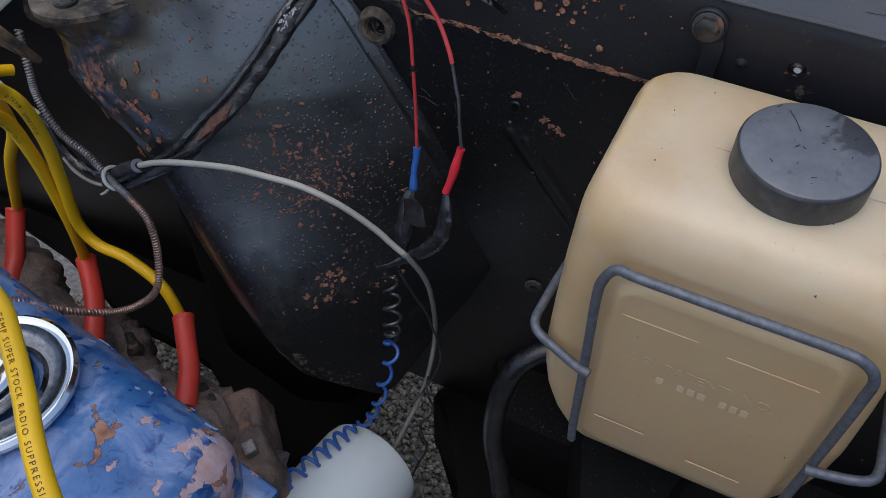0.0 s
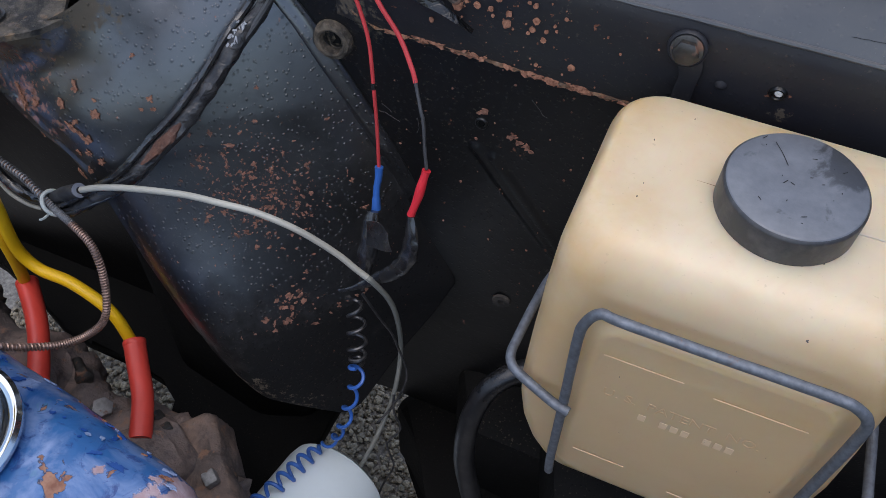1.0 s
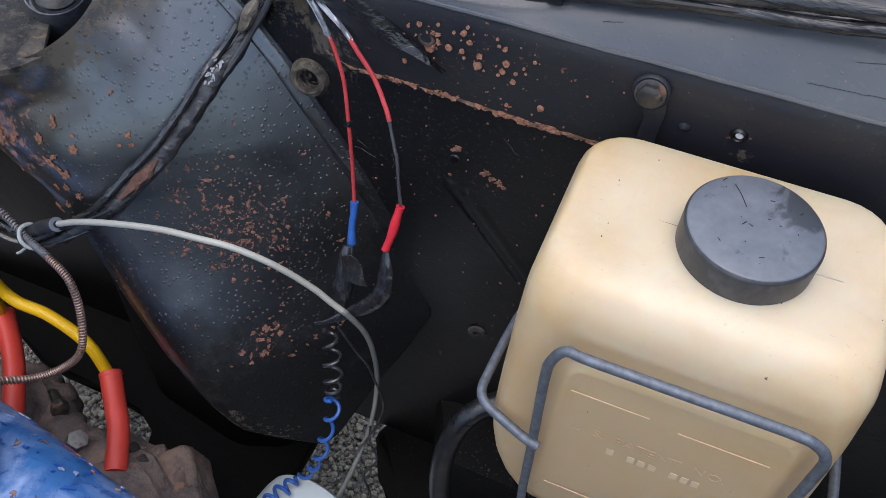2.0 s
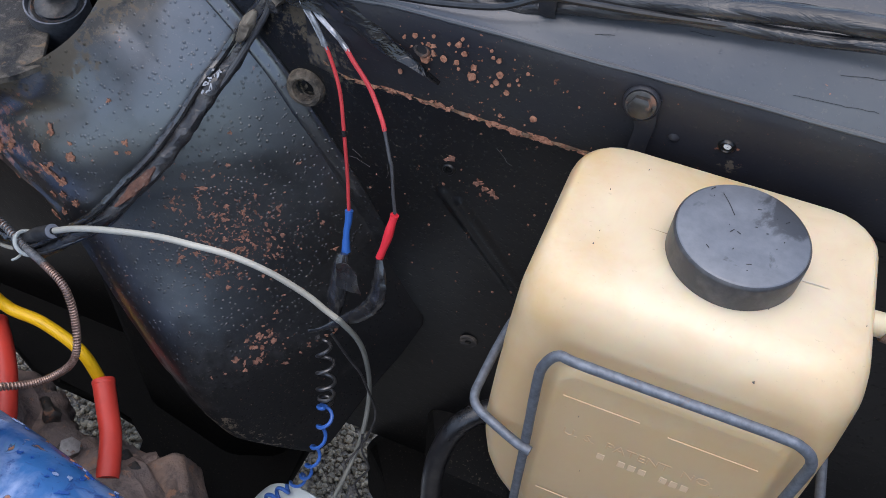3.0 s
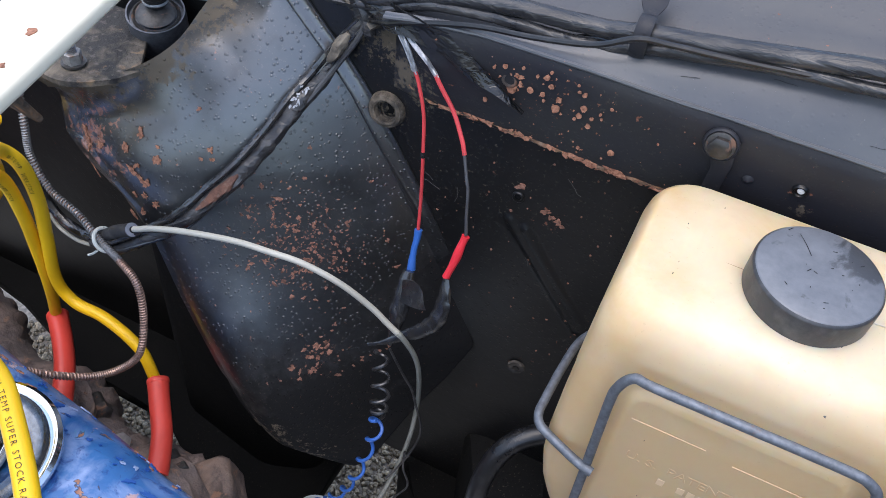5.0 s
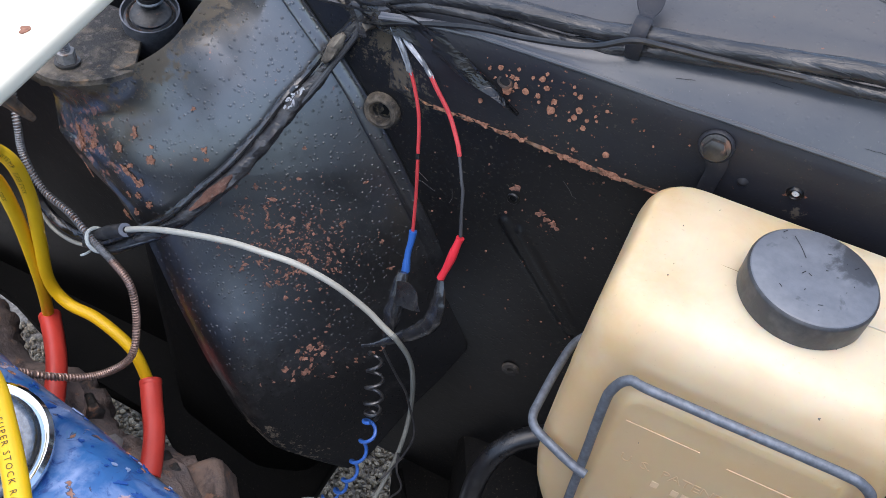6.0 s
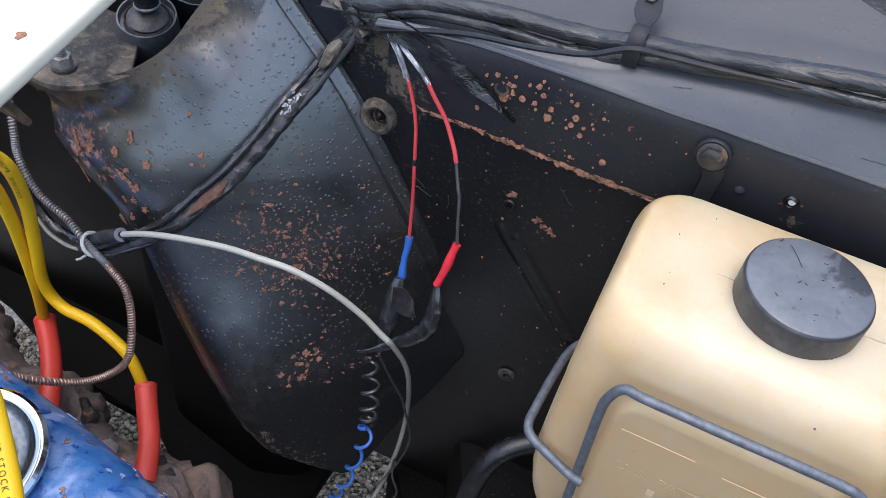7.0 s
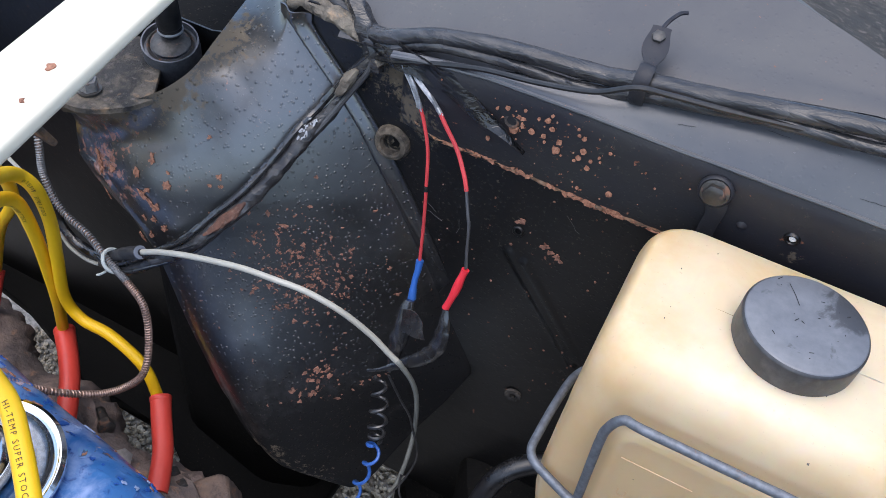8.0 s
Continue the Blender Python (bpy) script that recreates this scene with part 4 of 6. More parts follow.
for k in range(1900):
    x, z = rng.uniform(-0.37, -0.19), rng.uniform(0.70, 0.925)
    thick = noise.noise(Vector((x * 26, z * 26, 8))) + 0.55 * math.exp(-(((x + 0.255) / 0.04) ** 2 + ((z - 0.82) / 0.05) ** 2))
    if tower_left(z) + 0.008 < x < tower_right(z) - 0.01 - 0.5 * max(0.0, 0.80 - z) and thick > rng.uniform(-0.35, 0.55):
        r = 0.00020 + 0.00042 * rng.random() ** 3
        spots.append((Vector((x, tower_y(x, z) + r * rng.uniform(0.1, 0.4), z)), r))
beads(spots, "paint_nibs", TOWER_PAINT, tower, "blisters in the black paint")

# plate, stud and damper bush at the top of the tower
bracket = thing("top_bracket", (-0.385, 0.29, 0.925), "dirty bracket plate bolted on the strut tower", "bracket")
nose = spline([(-0.357, 0.3035, 0), (-0.366, 0.287, 0), (-0.386, 0.2725, 0), (-0.410, 0.2760, 0), (-0.436, 0.306, 0)], 6)
plate = prism([(p.x, p.y) for p in nose] + [(-0.428, 0.353), (-0.388, 0.353)], 0.9145, 0.9180, 0.0008)
part("plate", plate, DIRTY_PLATE, bracket, "plate caked with dried mud")
part("washer", lathe([(0.0035, 0.0), (0.0074, 0.0), (0.0074, 0.0014), (0.0035, 0.0014)], (-0.3925, 0.2885, 0.9188), (0, 0, 1), 24, False), BOLT_STEEL, bracket)
part("nut", hexagon((-0.3925, 0.2885, 0.9200), (0.05, -0.05, 1), 0.0100, 0.0080), PALE_BOLT, bracket, "whitish corroded hexagon nut")
stud_path = [Vector((-0.3925 + 0.0001 * i, 0.2885 - 0.0001 * i, 0.920 + 0.0012 * i)) for i in range(19)]
stud = part("stud", sweep(bmesh.new(), [stud_path[0], stud_path[-1]], 0.0031, 14), BOLT_STEEL, bracket)
part("thread", sweep(bmesh.new(), helix(stud_path, 0.0032, 16, 12), 0.0005, 5), BARE_METAL, stud)
part("tab", block((-0.452, 0.262, 0.903), (0.092, 0.005, 0.040), 0.002, 2, pose(0, 0, 0, 25, 0, -6)), rusty_cast("muddy_rusty_edge", (0.05, 0.042, 0.035), (0.33, 0.20, 0.11)), bracket, "rusty folded edge of the bracket")
bush = thing("damper_bush", (-0.378, 0.345, 0.90), "dark grey rubber damper bush in a metal cup", "bush")
BUSH_AXIS = (0.15, -0.25, 1)
part("cup", lathe([(0.006, 0.002), (0.0165, 0.002), (0.0172, 0.006), (0.0182, 0.006), (0.0185, 0.0), (0.0178, -0.020), (0.006, -0.022)], (-0.378, 0.347, 0.925), BUSH_AXIS, 40), steel("dark_cup_steel", (0.12, 0.125, 0.14), 0.4, 0.15, 0.4), bush)
part("washer", lathe([(0.004, 0.003), (0.0115, 0.003), (0.0125, 0.0045), (0.0105, 0.0062), (0.004, 0.007)], (-0.378, 0.347, 0.925), BUSH_AXIS, 32), BOLT_STEEL, bush)
part("ring", lathe([(0.0130, 0.0030), (0.0140, 0.0042), (0.0150, 0.0030)], (-0.378, 0.347, 0.925), BUSH_AXIS, 40, False), BOLT_STEEL, bush, "pressed ring round the washer")
part("rod", lathe([(0.0002, 0.0), (0.0056, 0.0), (0.0056, 0.004), (0.0074, 0.0045), (0.0078, 0.0065), (0.0074, 0.0085), (0.0080, 0.0095), (0.0082, 0.032), (0.0070, 0.034), (0.0002, 0.034)], (-0.379, 0.350, 0.931), (0.02, -0.10, 1), 24), HOSE_RUBBER, bush, "black sleeve on the damper rod")
part("collar", lathe([(0.0060, 0.0), (0.0080, 0.0004), (0.0084, 0.0014), (0.0080, 0.0024), (0.0060, 0.0026)], (-0.379, 0.3496, 0.9352), (0.02, -0.10, 1), 24, False), BARE_METAL, bush, "bright collar")

# ---------------------------------------------------------------- brace across the bay
brace = thing("brace_bar", (-0.34, 0.2, 0.99), "cream painted flat brace bar with a few rust chips", "brace")
BRACE_TURN = pose(0, 0, 0, 0, 0, 102)
part("bar", block((-0.338, 0.24, 0.9965), (0.60, 0.043, 0.010), 0.0035, 4, BRACE_TURN), BRACE_PAINT, brace)
for k, (x, y, r) in enumerate(((-0.325, 0.216, 2.2), (-0.316, 0.190, 1.5), (-0.350, 0.17, 0.9))):
    bm = bmesh.new()
    patch(bm, (x, y, 1.0017), (0, 0, 1), r * 0.001, k + 11, 0.9)
    part("rust_chip", bm, RUST_SPOT, brace, "brown chip in the paint")



# ---------------------------------------------------------------- washer bottle and its holder
bottle = thing("washer_bottle", (0.02, 0.285, 0.77), "aged cream plastic washer bottle in a wire holder", "washer bottle")


def rounded_rect(x0, x1, y0, y1, r, z, seg=7):
    out = []
    for cx, cy, a0 in ((x1 - r, y1 - r, 0), (x0 + r, y1 - r, 90), (x0 + r, y0 + r, 180), (x1 - r, y0 + r, 270)):
        for k in range(seg):
            a = radians(a0 + 90 * k / (seg - 1))
            out.append((cx + r * math.cos(a), cy + r * math.sin(a), z))
    return out


def side_ring(x0, x1, y0, y1, r, z, seg=7, front=44):
    """A rounded plan with many points along its front side."""
    ring = rounded_rect(x0, x1, y0, y1, r, z, seg)
    corner = 3 * seg
    a, b = ring[corner - 1], ring[corner]
    return ring[:corner] + [(a[0] + (b[0] - a[0]) * k / front, a[1], z) for k in range(1, front)] + ring[corner:]


def panel_height(x, z):
    """How far the raised panel of the front stands out."""
    cx, cz, hx, hz, r = 0.0235, 0.8455, 0.052, 0.073, 0.014
    qx, qz = max(abs(x - cx) - hx + r, 0), max(abs(z - cz) - hz + r, 0)
    gap = math.hypot(qx, qz) - r + min(max(abs(x - cx) - hx, abs(z - cz) - hz) + r, 0)
    t = min(max(-gap / 0.0035, 0), 1)
    rim = 0.0007 * math.exp(-((gap + 0.0025) / 0.0022) ** 2)
    return 0.0026 * t * t * (3 - 2 * t) + rim


def bottle_body():
    """Blow-moulded: rounded plan, soft shoulder, a cut-away lower corner, a raised front panel."""
    bm, rings = bmesh.new(), []
    zs = (0.762, 0.764, 0.770, 0.785, 0.805, 0.825, 0.845, 0.88, 0.910, 0.932)
    insets = (0.030, 0.024, 0.018, 0.011, 0.005, 0.0015, 0.0, 0.0, 0.0005, 0.002)
    radii = (0.008, 0.010, 0.012, 0.012, 0.012, 0.012, 0.012, 0.013, 0.015, 0.017)
    low = [0.762, 0.763, 0.764, 0.766, 0.769] + [0.772 + 0.0025 * k for k in range(64)]
    rows = [(z, float(np.interp(z, zs, insets)), float(np.interp(z, zs, radii))) for z in low]
    for k in range(1, 11):
        a = math.pi / 2 * k / 10
        rows.append((0.932 + 0.0245 * math.sin(a), 0.002 + 0.021 * (1 - math.cos(a)), 0.017 + 0.003 * math.sin(a)))
    for z, inset, r in rows:
        lean = 0.004 * min(max((z - 0.80) / 0.15, 0), 1)
        side = inset * (1.0 if z < 0.9 else 0.34)
        back = inset * (1.0 if z < 0.9 else 0.30)
        ring = side_ring(-0.0575 + lean + side, 0.0932 - lean * 0.7 - side, 0.2335 + inset * (0.95 if z > 0.9 else 0.3), 0.341 - back, r, z)
        mid = (0.2335 + 0.341) / 2
        rings.append([bm.verts.new((x, y - (panel_height(x, z) if y < mid else 0), z)) for x, y, z in ring])
    n = len(rings[0])
    for a, b in zip(rings, rings[1:]):
        for k in range(n):
            bm.faces.new((a[k], a[(k + 1) % n], b[(k + 1) % n], b[k]))
    bm.faces.new(rings[0][::-1])
    cx, cy = 0.0225, 0.288
    inner = rings[-1]
    for f, dz in ((0.8, 0.0006), (0.5, 0.0012), (0.2, 0.0014)):
        ring = [bm.verts.new((cx + (v.co.x - cx) * f, cy + (v.co.y - cy) * f, 0.9565 + dz)) for v in rings[-1]]
        for k in range(n):
            bm.faces.new((inner[k], inner[(k + 1) % n], ring[(k + 1) % n], ring[k]))
        inner = ring
    bm.faces.new(inner)
    for v in bm.verts:
        if v.co.z > 0.925:
            t = min(max((v.co.x - 0.066) / 0.020, 0), 1)
            v.co.z -= 0.0065 * t * t * (3 - 2 * t) * math.exp(-(((v.co.y - 0.287) / 0.013) ** 2))
    return bm


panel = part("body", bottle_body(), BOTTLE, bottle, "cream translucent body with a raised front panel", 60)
EMBOSS = plastic("pale_embossed_plastic", (0.66, 0.475, 0.29), 0.6, 0.15, 0.9)
for x0, x1, z in ((-0.021, 0.014, 0.8985), (0.027, 0.066, 0.8955), (-0.021, 0.006, 0.808), (0.030, 0.058, 0.8)):
    part("level_mark", block(((x0 + x1) / 2, 0.2307, z), (x1 - x0, 0.0005, 0.0006), 0.0002, 1), EMBOSS, panel)


def flat_words(text, size, origin, name, parent, material, depth=0.0001):
    """Raised letters on a face that looks towards -y."""
    data = bpy.data.curves.new(name, "FONT")
    data.body, data.size, data.resolution_u, data.extrude = text, size, 2, depth
    ob = new(name, data)
    me = bpy.data.meshes.new_from_object(ob.evaluated_get(bpy.context.evaluated_depsgraph_get()))
    bpy.data.objects.remove(ob)
    bm = bmesh.new()
    bm.from_mesh(me)
    bpy.data.meshes.remove(me)
    bmesh.ops.transform(bm, matrix=Matrix.Translation(origin) @ pose(0, 0, 0, 90, 0, 0), verts=bm.verts)
    return part(name, bm, material, parent)


flat_words("U. S.  PATENT  NO.", 0.0084, (-0.0165, 0.2308, 0.868), "embossed_letters", panel, plastic("faint_embossed_plastic", (0.565, 0.385, 0.215), 0.55, 0.6, 0.85))
bm = bmesh.new()
for k in range(9):
    if k not in (1, 5):
        b = block((0.004 + 0.0050 * k, 0.2309, 0.8595), (0.0034, 0.0003, 0.0050), 0.0001, 1)
        tmp = bpy.data.meshes.new("bar")
        b.to_mesh(tmp)
        b.free()
        bm.from_mesh(tmp)
        bpy.data.meshes.remove(tmp)
part("embossed_bars", bm, EMBOSS, panel)
part("mould_seam", tube([(0.052, 0.2845, 0.9576), (0.064, 0.2855, 0.9572), (0.074, 0.2865, 0.9540), (0.084, 0.2870, 0.9505)], 0.00035, 6), BOTTLE, bottle)
bm = bmesh.new()
rng = random.Random(14)
patch(bm, (0.0471, 0.2377, 0.9433), (0, -0.89, 0.45), 0.0006, 3, 1.0, 12)
for k in range(10):
    x, y = rng.uniform(-0.045, 0.09), rng.uniform(0.252, 0.325)
    patch(bm, (x, y, 0.9575), (0, 0, 1), rng.uniform(0.00012, 0.0003), k, 0.9, 8)
for k in range(7):
    patch(bm, (rng.uniform(-0.02, 0.07), 0.2308, rng.uniform(0.79, 0.90)), (0, -1, 0), rng.uniform(0.0001, 0.00025), k + 40, 0.9, 8)
part("mould_seam", tube([(-0.017, 0.2868, 0.9572), (-0.010, 0.2870, 0.9575), (0.0, 0.2868, 0.9576)], lambda t: 0.0001 + 0.00022 * t, 6), plastic("brown_crack", (0.20, 0.11, 0.045), 0.6, 0.3), bottle, "brown line along the mould seam")
tagged(part("dirt_specks", bm, rubber("dark_dirt", 0.06, 0.8, 0.3), panel, "dark specks of dirt"), kind="stuff")
part("neck", lathe([(0.0235, 0.0), (0.0235, 0.012), (0.018, 0.012)], (0.0255, 0.287, 0.955), (0, 0, 1), 40, False), BOTTLE, bottle)
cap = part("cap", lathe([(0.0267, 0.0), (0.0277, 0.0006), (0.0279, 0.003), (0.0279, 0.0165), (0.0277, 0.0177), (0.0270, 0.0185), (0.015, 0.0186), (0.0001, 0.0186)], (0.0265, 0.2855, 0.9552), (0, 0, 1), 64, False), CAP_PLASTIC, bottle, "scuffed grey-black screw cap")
bm = bmesh.new()
rng = random.Random(6)
for k in range(16):
    a, d = rng.uniform(0, 6.28), rng.uniform(0.002, 0.025)
    l, t = 0.0001 + 0.0016 * rng.random() ** 3, rng.uniform(-0.6, 2.4)
    c = Vector((0.0255 + d * math.cos(a), 0.287 + d * math.sin(a), 0.97445))
    e = Vector((math.cos(t), math.sin(t), 0)) * l
    sweep(bm, [c - e, c + e], 0.00017, 4)
sweep(bm, spline([(0.0150, 0.304, 0.97445), (0.0185, 0.299, 0.97445), (0.0215, 0.2935, 0.97445)], 4), 0.00016, 4)
# Same plastic as the side; the sky's sheen is put into a paler tone.
lit_top = Nodes("skylit_cap_plastic", 0.42)
lit_top.bsdf.inputs["Coat Weight"].default_value, lit_top.bsdf.inputs["Coat Roughness"].default_value = 0.8, 0.3
worn = lit_top.step(lit_top.math("ADD", lit_top.noise(70, 5, 0.65, None, 0.5), lit_top.math("MULTIPLY", lit_top.near((0.043, 0.303, 0.974), 0.019), 0.50)), 0.62, 0.72)
tone = lit_top.mix(lit_top.step(lit_top.noise(160, 5), 0.35, 0.7), (0.092, 0.097, 0.108), (0.130, 0.136, 0.148))
top_face = part("top_face", lathe([(0.0001, 0.0004), (0.0150, 0.0004), (0.0262, 0.0004), (0.0268, 0.0001), (0.0270, -0.0003)], (0.0265, 0.2855, 0.97385), (0, 0, 1), 64, False), lit_top.done(lit_top.mix(worn, tone, (0.030, 0.031, 0.035)), lit_top.step(lit_top.noise(240, 4), 0.3, 0.7, 0.36, 0.55), None, lit_top.bump(lit_top.noise(420, 4), 0.25, 0.0006)), cap, "cap top toned paler for the sky on it, with a dark stain")
scratches = tagged(part("scratches", bm, rubber("dark_scratch", 0.008, 0.7, 0.1), cap, "scratches in the cap"), kind="stuff")
# the cap's top slopes a little towards the front of the bottle
for ob in (cap, top_face, scratches):
    for v in ob.data.vertices:
        v.co.z -= 0.0034 * min(max((v.co.z - 0.9552) / 0.0186, 0), 1.1) * (0.3134 - v.co.y) / 0.0558
spout = part("spout", lathe([(0.003, 0.0), (0.0055, 0.0), (0.0055, 0.018), (0.0045, 0.02), (0.003, 0.02)], (0.083, 0.2875, 0.9440), (1, 0, 0.05), 20), BOTTLE, bottle, "moulded side spout")
part("spout_hose", tube([(0.094, 0.2875, 0.9445), (0.125, 0.285, 0.942), (0.17, 0.275, 0.925), (0.22, 0.28, 0.87), (0.25, 0.31, 0.78)], 0.0068, 14), plastic("brown_rubber", (0.20, 0.12, 0.085), 0.5, 0.4), bottle, "brown rubber hose")

holder = thing("bottle_holder", (0.02, 0.225, 0.78), "bent grey steel wire holder round the washer bottle", "wire holder")
LOOP = [(-0.0290, 0.2262, 0.782), (-0.0300, 0.2262, 0.80), (-0.0312, 0.2262, 0.85), (-0.0328, 0.2262, 0.905), (-0.0322, 0.2262, 0.9205), (-0.0272, 0.2262, 0.9315), (-0.018, 0.2262, 0.931), (0.02, 0.2262, 0.931), (0.062, 0.2262, 0.931), (0.0725, 0.2262, 0.929), (0.0785, 0.2262, 0.922), (0.0795, 0.2262, 0.907), (0.0790, 0.2262, 0.85), (0.0780, 0.2262, 0.80), (0.0775, 0.2262, 0.782)]
part("front_loop", tube(LOOP, 0.00235, 12, 6, uneven=0.05), STEEL, holder, "front wire loop")
hook = [(-0.0275, 0.2222, 0.8555), (-0.036, 0.2240, 0.856), (-0.052, 0.2300, 0.857), (-0.0595, 0.2340, 0.857), (-0.0628, 0.2400, 0.857), (-0.0630, 0.250, 0.857), (-0.0618, 0.275, 0.857), (-0.0590, 0.296, 0.857), (-0.0500, 0.312, 0.857)]
part("side_hook", tube(hook, 0.00245, 12, 6, uneven=0.05), STEEL, holder, "hooked side wire with a flattened end")
hook = [(0.0760, 0.2218, 0.850), (0.084, 0.2230, 0.850), (0.097, 0.2260, 0.850), (0.1045, 0.2300, 0.850), (0.1068, 0.2370, 0.850), (0.1068, 0.25, 0.850), (0.106, 0.29, 0.850), (0.105, 0.345, 0.850)]
part("side_hook", tube(hook, 0.00245, 12, 6, uneven=0.05), STEEL, holder)
for x in (0.105,):
    part("foot", block((x, 0.349, 0.857), (0.012, 0.010, 0.016), 0.003), STEEL, holder)
part("back_strap", tube([(-0.0305, 0.3470, 0.978), (-0.0295, 0.3470, 0.972), (-0.0265, 0.3475, 0.962), (-0.027, 0.350, 0.945), (-0.027, 0.352, 0.91), (-0.028, 0.350, 0.857)], lambda t: 0.0092 - 0.0048 * min(1, t * 2.2), 12, 8, flat=0.16), STRIP_PAINT, holder, "black strap behind the bottle")

wing_bolt = thing("wing_bolt", (-0.031, 0.342, 0.976), "weathered hexagon bolt with a round washer on the inner wing", "bolt")
BOLT_AXIS = (0, -1, 0.12)
part("washer", lathe([(0.001, 0.0), (0.0084, 0.0), (0.0089, 0.001), (0.0087, 0.0022), (0.0078, 0.0031), (0.0069, 0.0027), (0.0064, 0.0018), (0.001, 0.0018)], (-0.0305, 0.3455, 0.9765), BOLT_AXIS, 40), STRIP_PAINT, wing_bolt, "black domed washer with a raised rim")
head = part("head", hexagon((-0.0305, 0.3427, 0.9768), BOLT_AXIS, 0.0102, 0.0048), steel("dirty_bolt_steel", (0.065, 0.060, 0.055), 0.35, 0.6, 0.6), wing_bolt)
part("flange", lathe([(0.001, 0.0), (0.0072, 0.0), (0.0072, 0.0009), (0.0055, 0.0015), (0.001, 0.0015)], (-0.0305, 0.3428, 0.9768), BOLT_AXIS, 28), BOLT_STEEL, head)

# ---------------------------------------------------------------- looms on the wing and the tower
loom = thing("wiring_loom", (-0.1, 0.355, 1.0), "black taped wiring loom along the wing ledge", "wiring loom")
TRUNK = [(-0.300, 0.385, 0.988), (-0.262, 0.374, 0.981), (-0.238, 0.3645, 0.9785), (-0.222, 0.3615, 0.9835), (-0.195, 0.3610, 0.9940), (-0.156, 0.3610, 1.0015), (-0.125, 0.3615, 1.0040), (-0.1002, 0.3622, 1.0059), (-0.0815, 0.3612, 1.0111), (-0.0546, 0.3602, 1.0152), (-0.0174, 0.3591, 1.0225), (0.0209, 0.3581, 1.0297), (0.0841, 0.3571, 1.0369), (0.2083, 0.3571, 1.0442), (0.5188, 0.3571, 1.0545)]
part("trunk", tube(TRUNK, 0.0058, 14, 12, flat=0.8, uneven=0.10), OLD_TAPE, loom, "tape-wrapped trunk with frayed tape")
part("trunk_strand", tube([(x, y - 0.003, z - 0.0065 - 0.002 * math.sin(40 * x)) for x, y, z in TRUNK[3:]], 0.0032, 10, 10, uneven=0.12), OLD_TAPE, loom)
THIN = [(-0.236, 0.360, 0.966), (-0.218, 0.352, 0.974), (-0.203, 0.349, 0.981), (-0.165, 0.347, 0.993), (-0.132, 0.345, 0.9990), (-0.103, 0.345, 1.0055), (-0.084, 0.346, 1.0150), (-0.068, 0.350, 1.0150), (-0.040, 0.353, 1.0160), (0.022, 0.355, 1.0225), (0.1, 0.355, 1.031), (0.4, 0.356, 1.045)]
part("thin_cable", tube(THIN, 0.0016, 8, 10), HOSE_RUBBER, loom, "thin grey-black cable")
clip = thing("loom_clip", (-0.083, 0.352, 1.02), "black metal P-clip holding the loom to the wing", "clip")
CLIP_C = Vector((-0.0836, 0.3612, 1.0085))
band = [CLIP_C + Vector((0, 0.0085 * math.cos(radians(a)), 0.0105 * math.sin(radians(a)))) for a in range(60, 331, 18)]
part("band", sweep(bmesh.new(), band, 0.0040, 8, 0.18), STRIP_PAINT, clip, "flat band round the loom")
part("tab", sweep(bmesh.new(), spline([(-0.0838, 0.3655, 1.0175), (-0.0845, 0.372, 1.0185), (-0.0855, 0.379, 1.0215), (-0.0865, 0.388, 1.0265)], 5), lambda t: 0.0036 + 0.0034 * math.sin(min(1, t * 1.1) * 2.4) ** 2, 10, 0.2), STRIP_PAINT, clip)
part("screw", hexagon((-0.0860, 0.3820, 1.0235), (0, -0.5, 1), 0.0062, 0.003), BOLT_STEEL, clip, "rusty screw head")
part("tail", tube([(-0.0862, 0.3872, 1.0262), (-0.0850, 0.3905, 1.0288), (-0.0825, 0.393, 1.032), (-0.0805, 0.396, 1.033), (-0.078, 0.398, 1.033)], 0.0011, 6, 6), STRIP_PAINT, clip)

branch = thing("loom_branch", (-0.3, 0.29, 0.86), "dusty black taped loom lying across the strut tower", "wiring loom")
BRANCH = [(-0.232, 0.366, 0.975), (-0.238, 0.363, 0.964), (-0.2525, 0.360, 0.939), (-0.261, 0.352, 0.920), (-0.268, 0.337, 0.908), (-0.277, 0.319, 0.889), (-0.287, 0.300, 0.872), (-0.299, 0.285, 0.858), (-0.313, 0.272, 0.841), (-0.338, 0.262, 0.821), (-0.362, 0.257, 0.803), (-0.385, 0.259, 0.796)]
part("taped_core", tube(BRANCH, lambda t: 0.0044 + 0.0016 * math.sin(math.pi * min(1, t * 1.15)), 16, 14, flat=0.85, uneven=0.22), OLD_TAPE, branch, "dusty taped bundle")
part("strand", tube([(x - 0.0045 * min(1, k / 3), y - 0.002, z + 0.0052 * min(1, k / 3)) for k, (x, y, z) in enumerate(BRANCH)], lambda t: 0.0016 + 0.0008 * math.sin(math.pi * t), 8, 12, uneven=0.12), TAPE, branch, "slim taped strand along the bundle")
part("strand", tube([(-0.236, 0.362, 0.972), (-0.237, 0.358, 0.958), (-0.248, 0.355, 0.938), (-0.2585, 0.346, 0.919), (-0.266, 0.333, 0.9065), (-0.2745, 0.317, 0.8905), (-0.284, 0.300, 0.874)], 0.0018, 8, 8), GREY_WIRE, branch)
part("strand", sweep(bmesh.new(), helix(spline(BRANCH, 14), 0.0040, 2.3, 44, 1.0), 0.0016, 8), OLD_TAPE, branch, "strand wound round the bundle")
part("strand", sweep(bmesh.new(), helix(spline(BRANCH, 14), 0.0042, 1.4, 60, 3.6), 0.0012, 8), TAPE, branch)
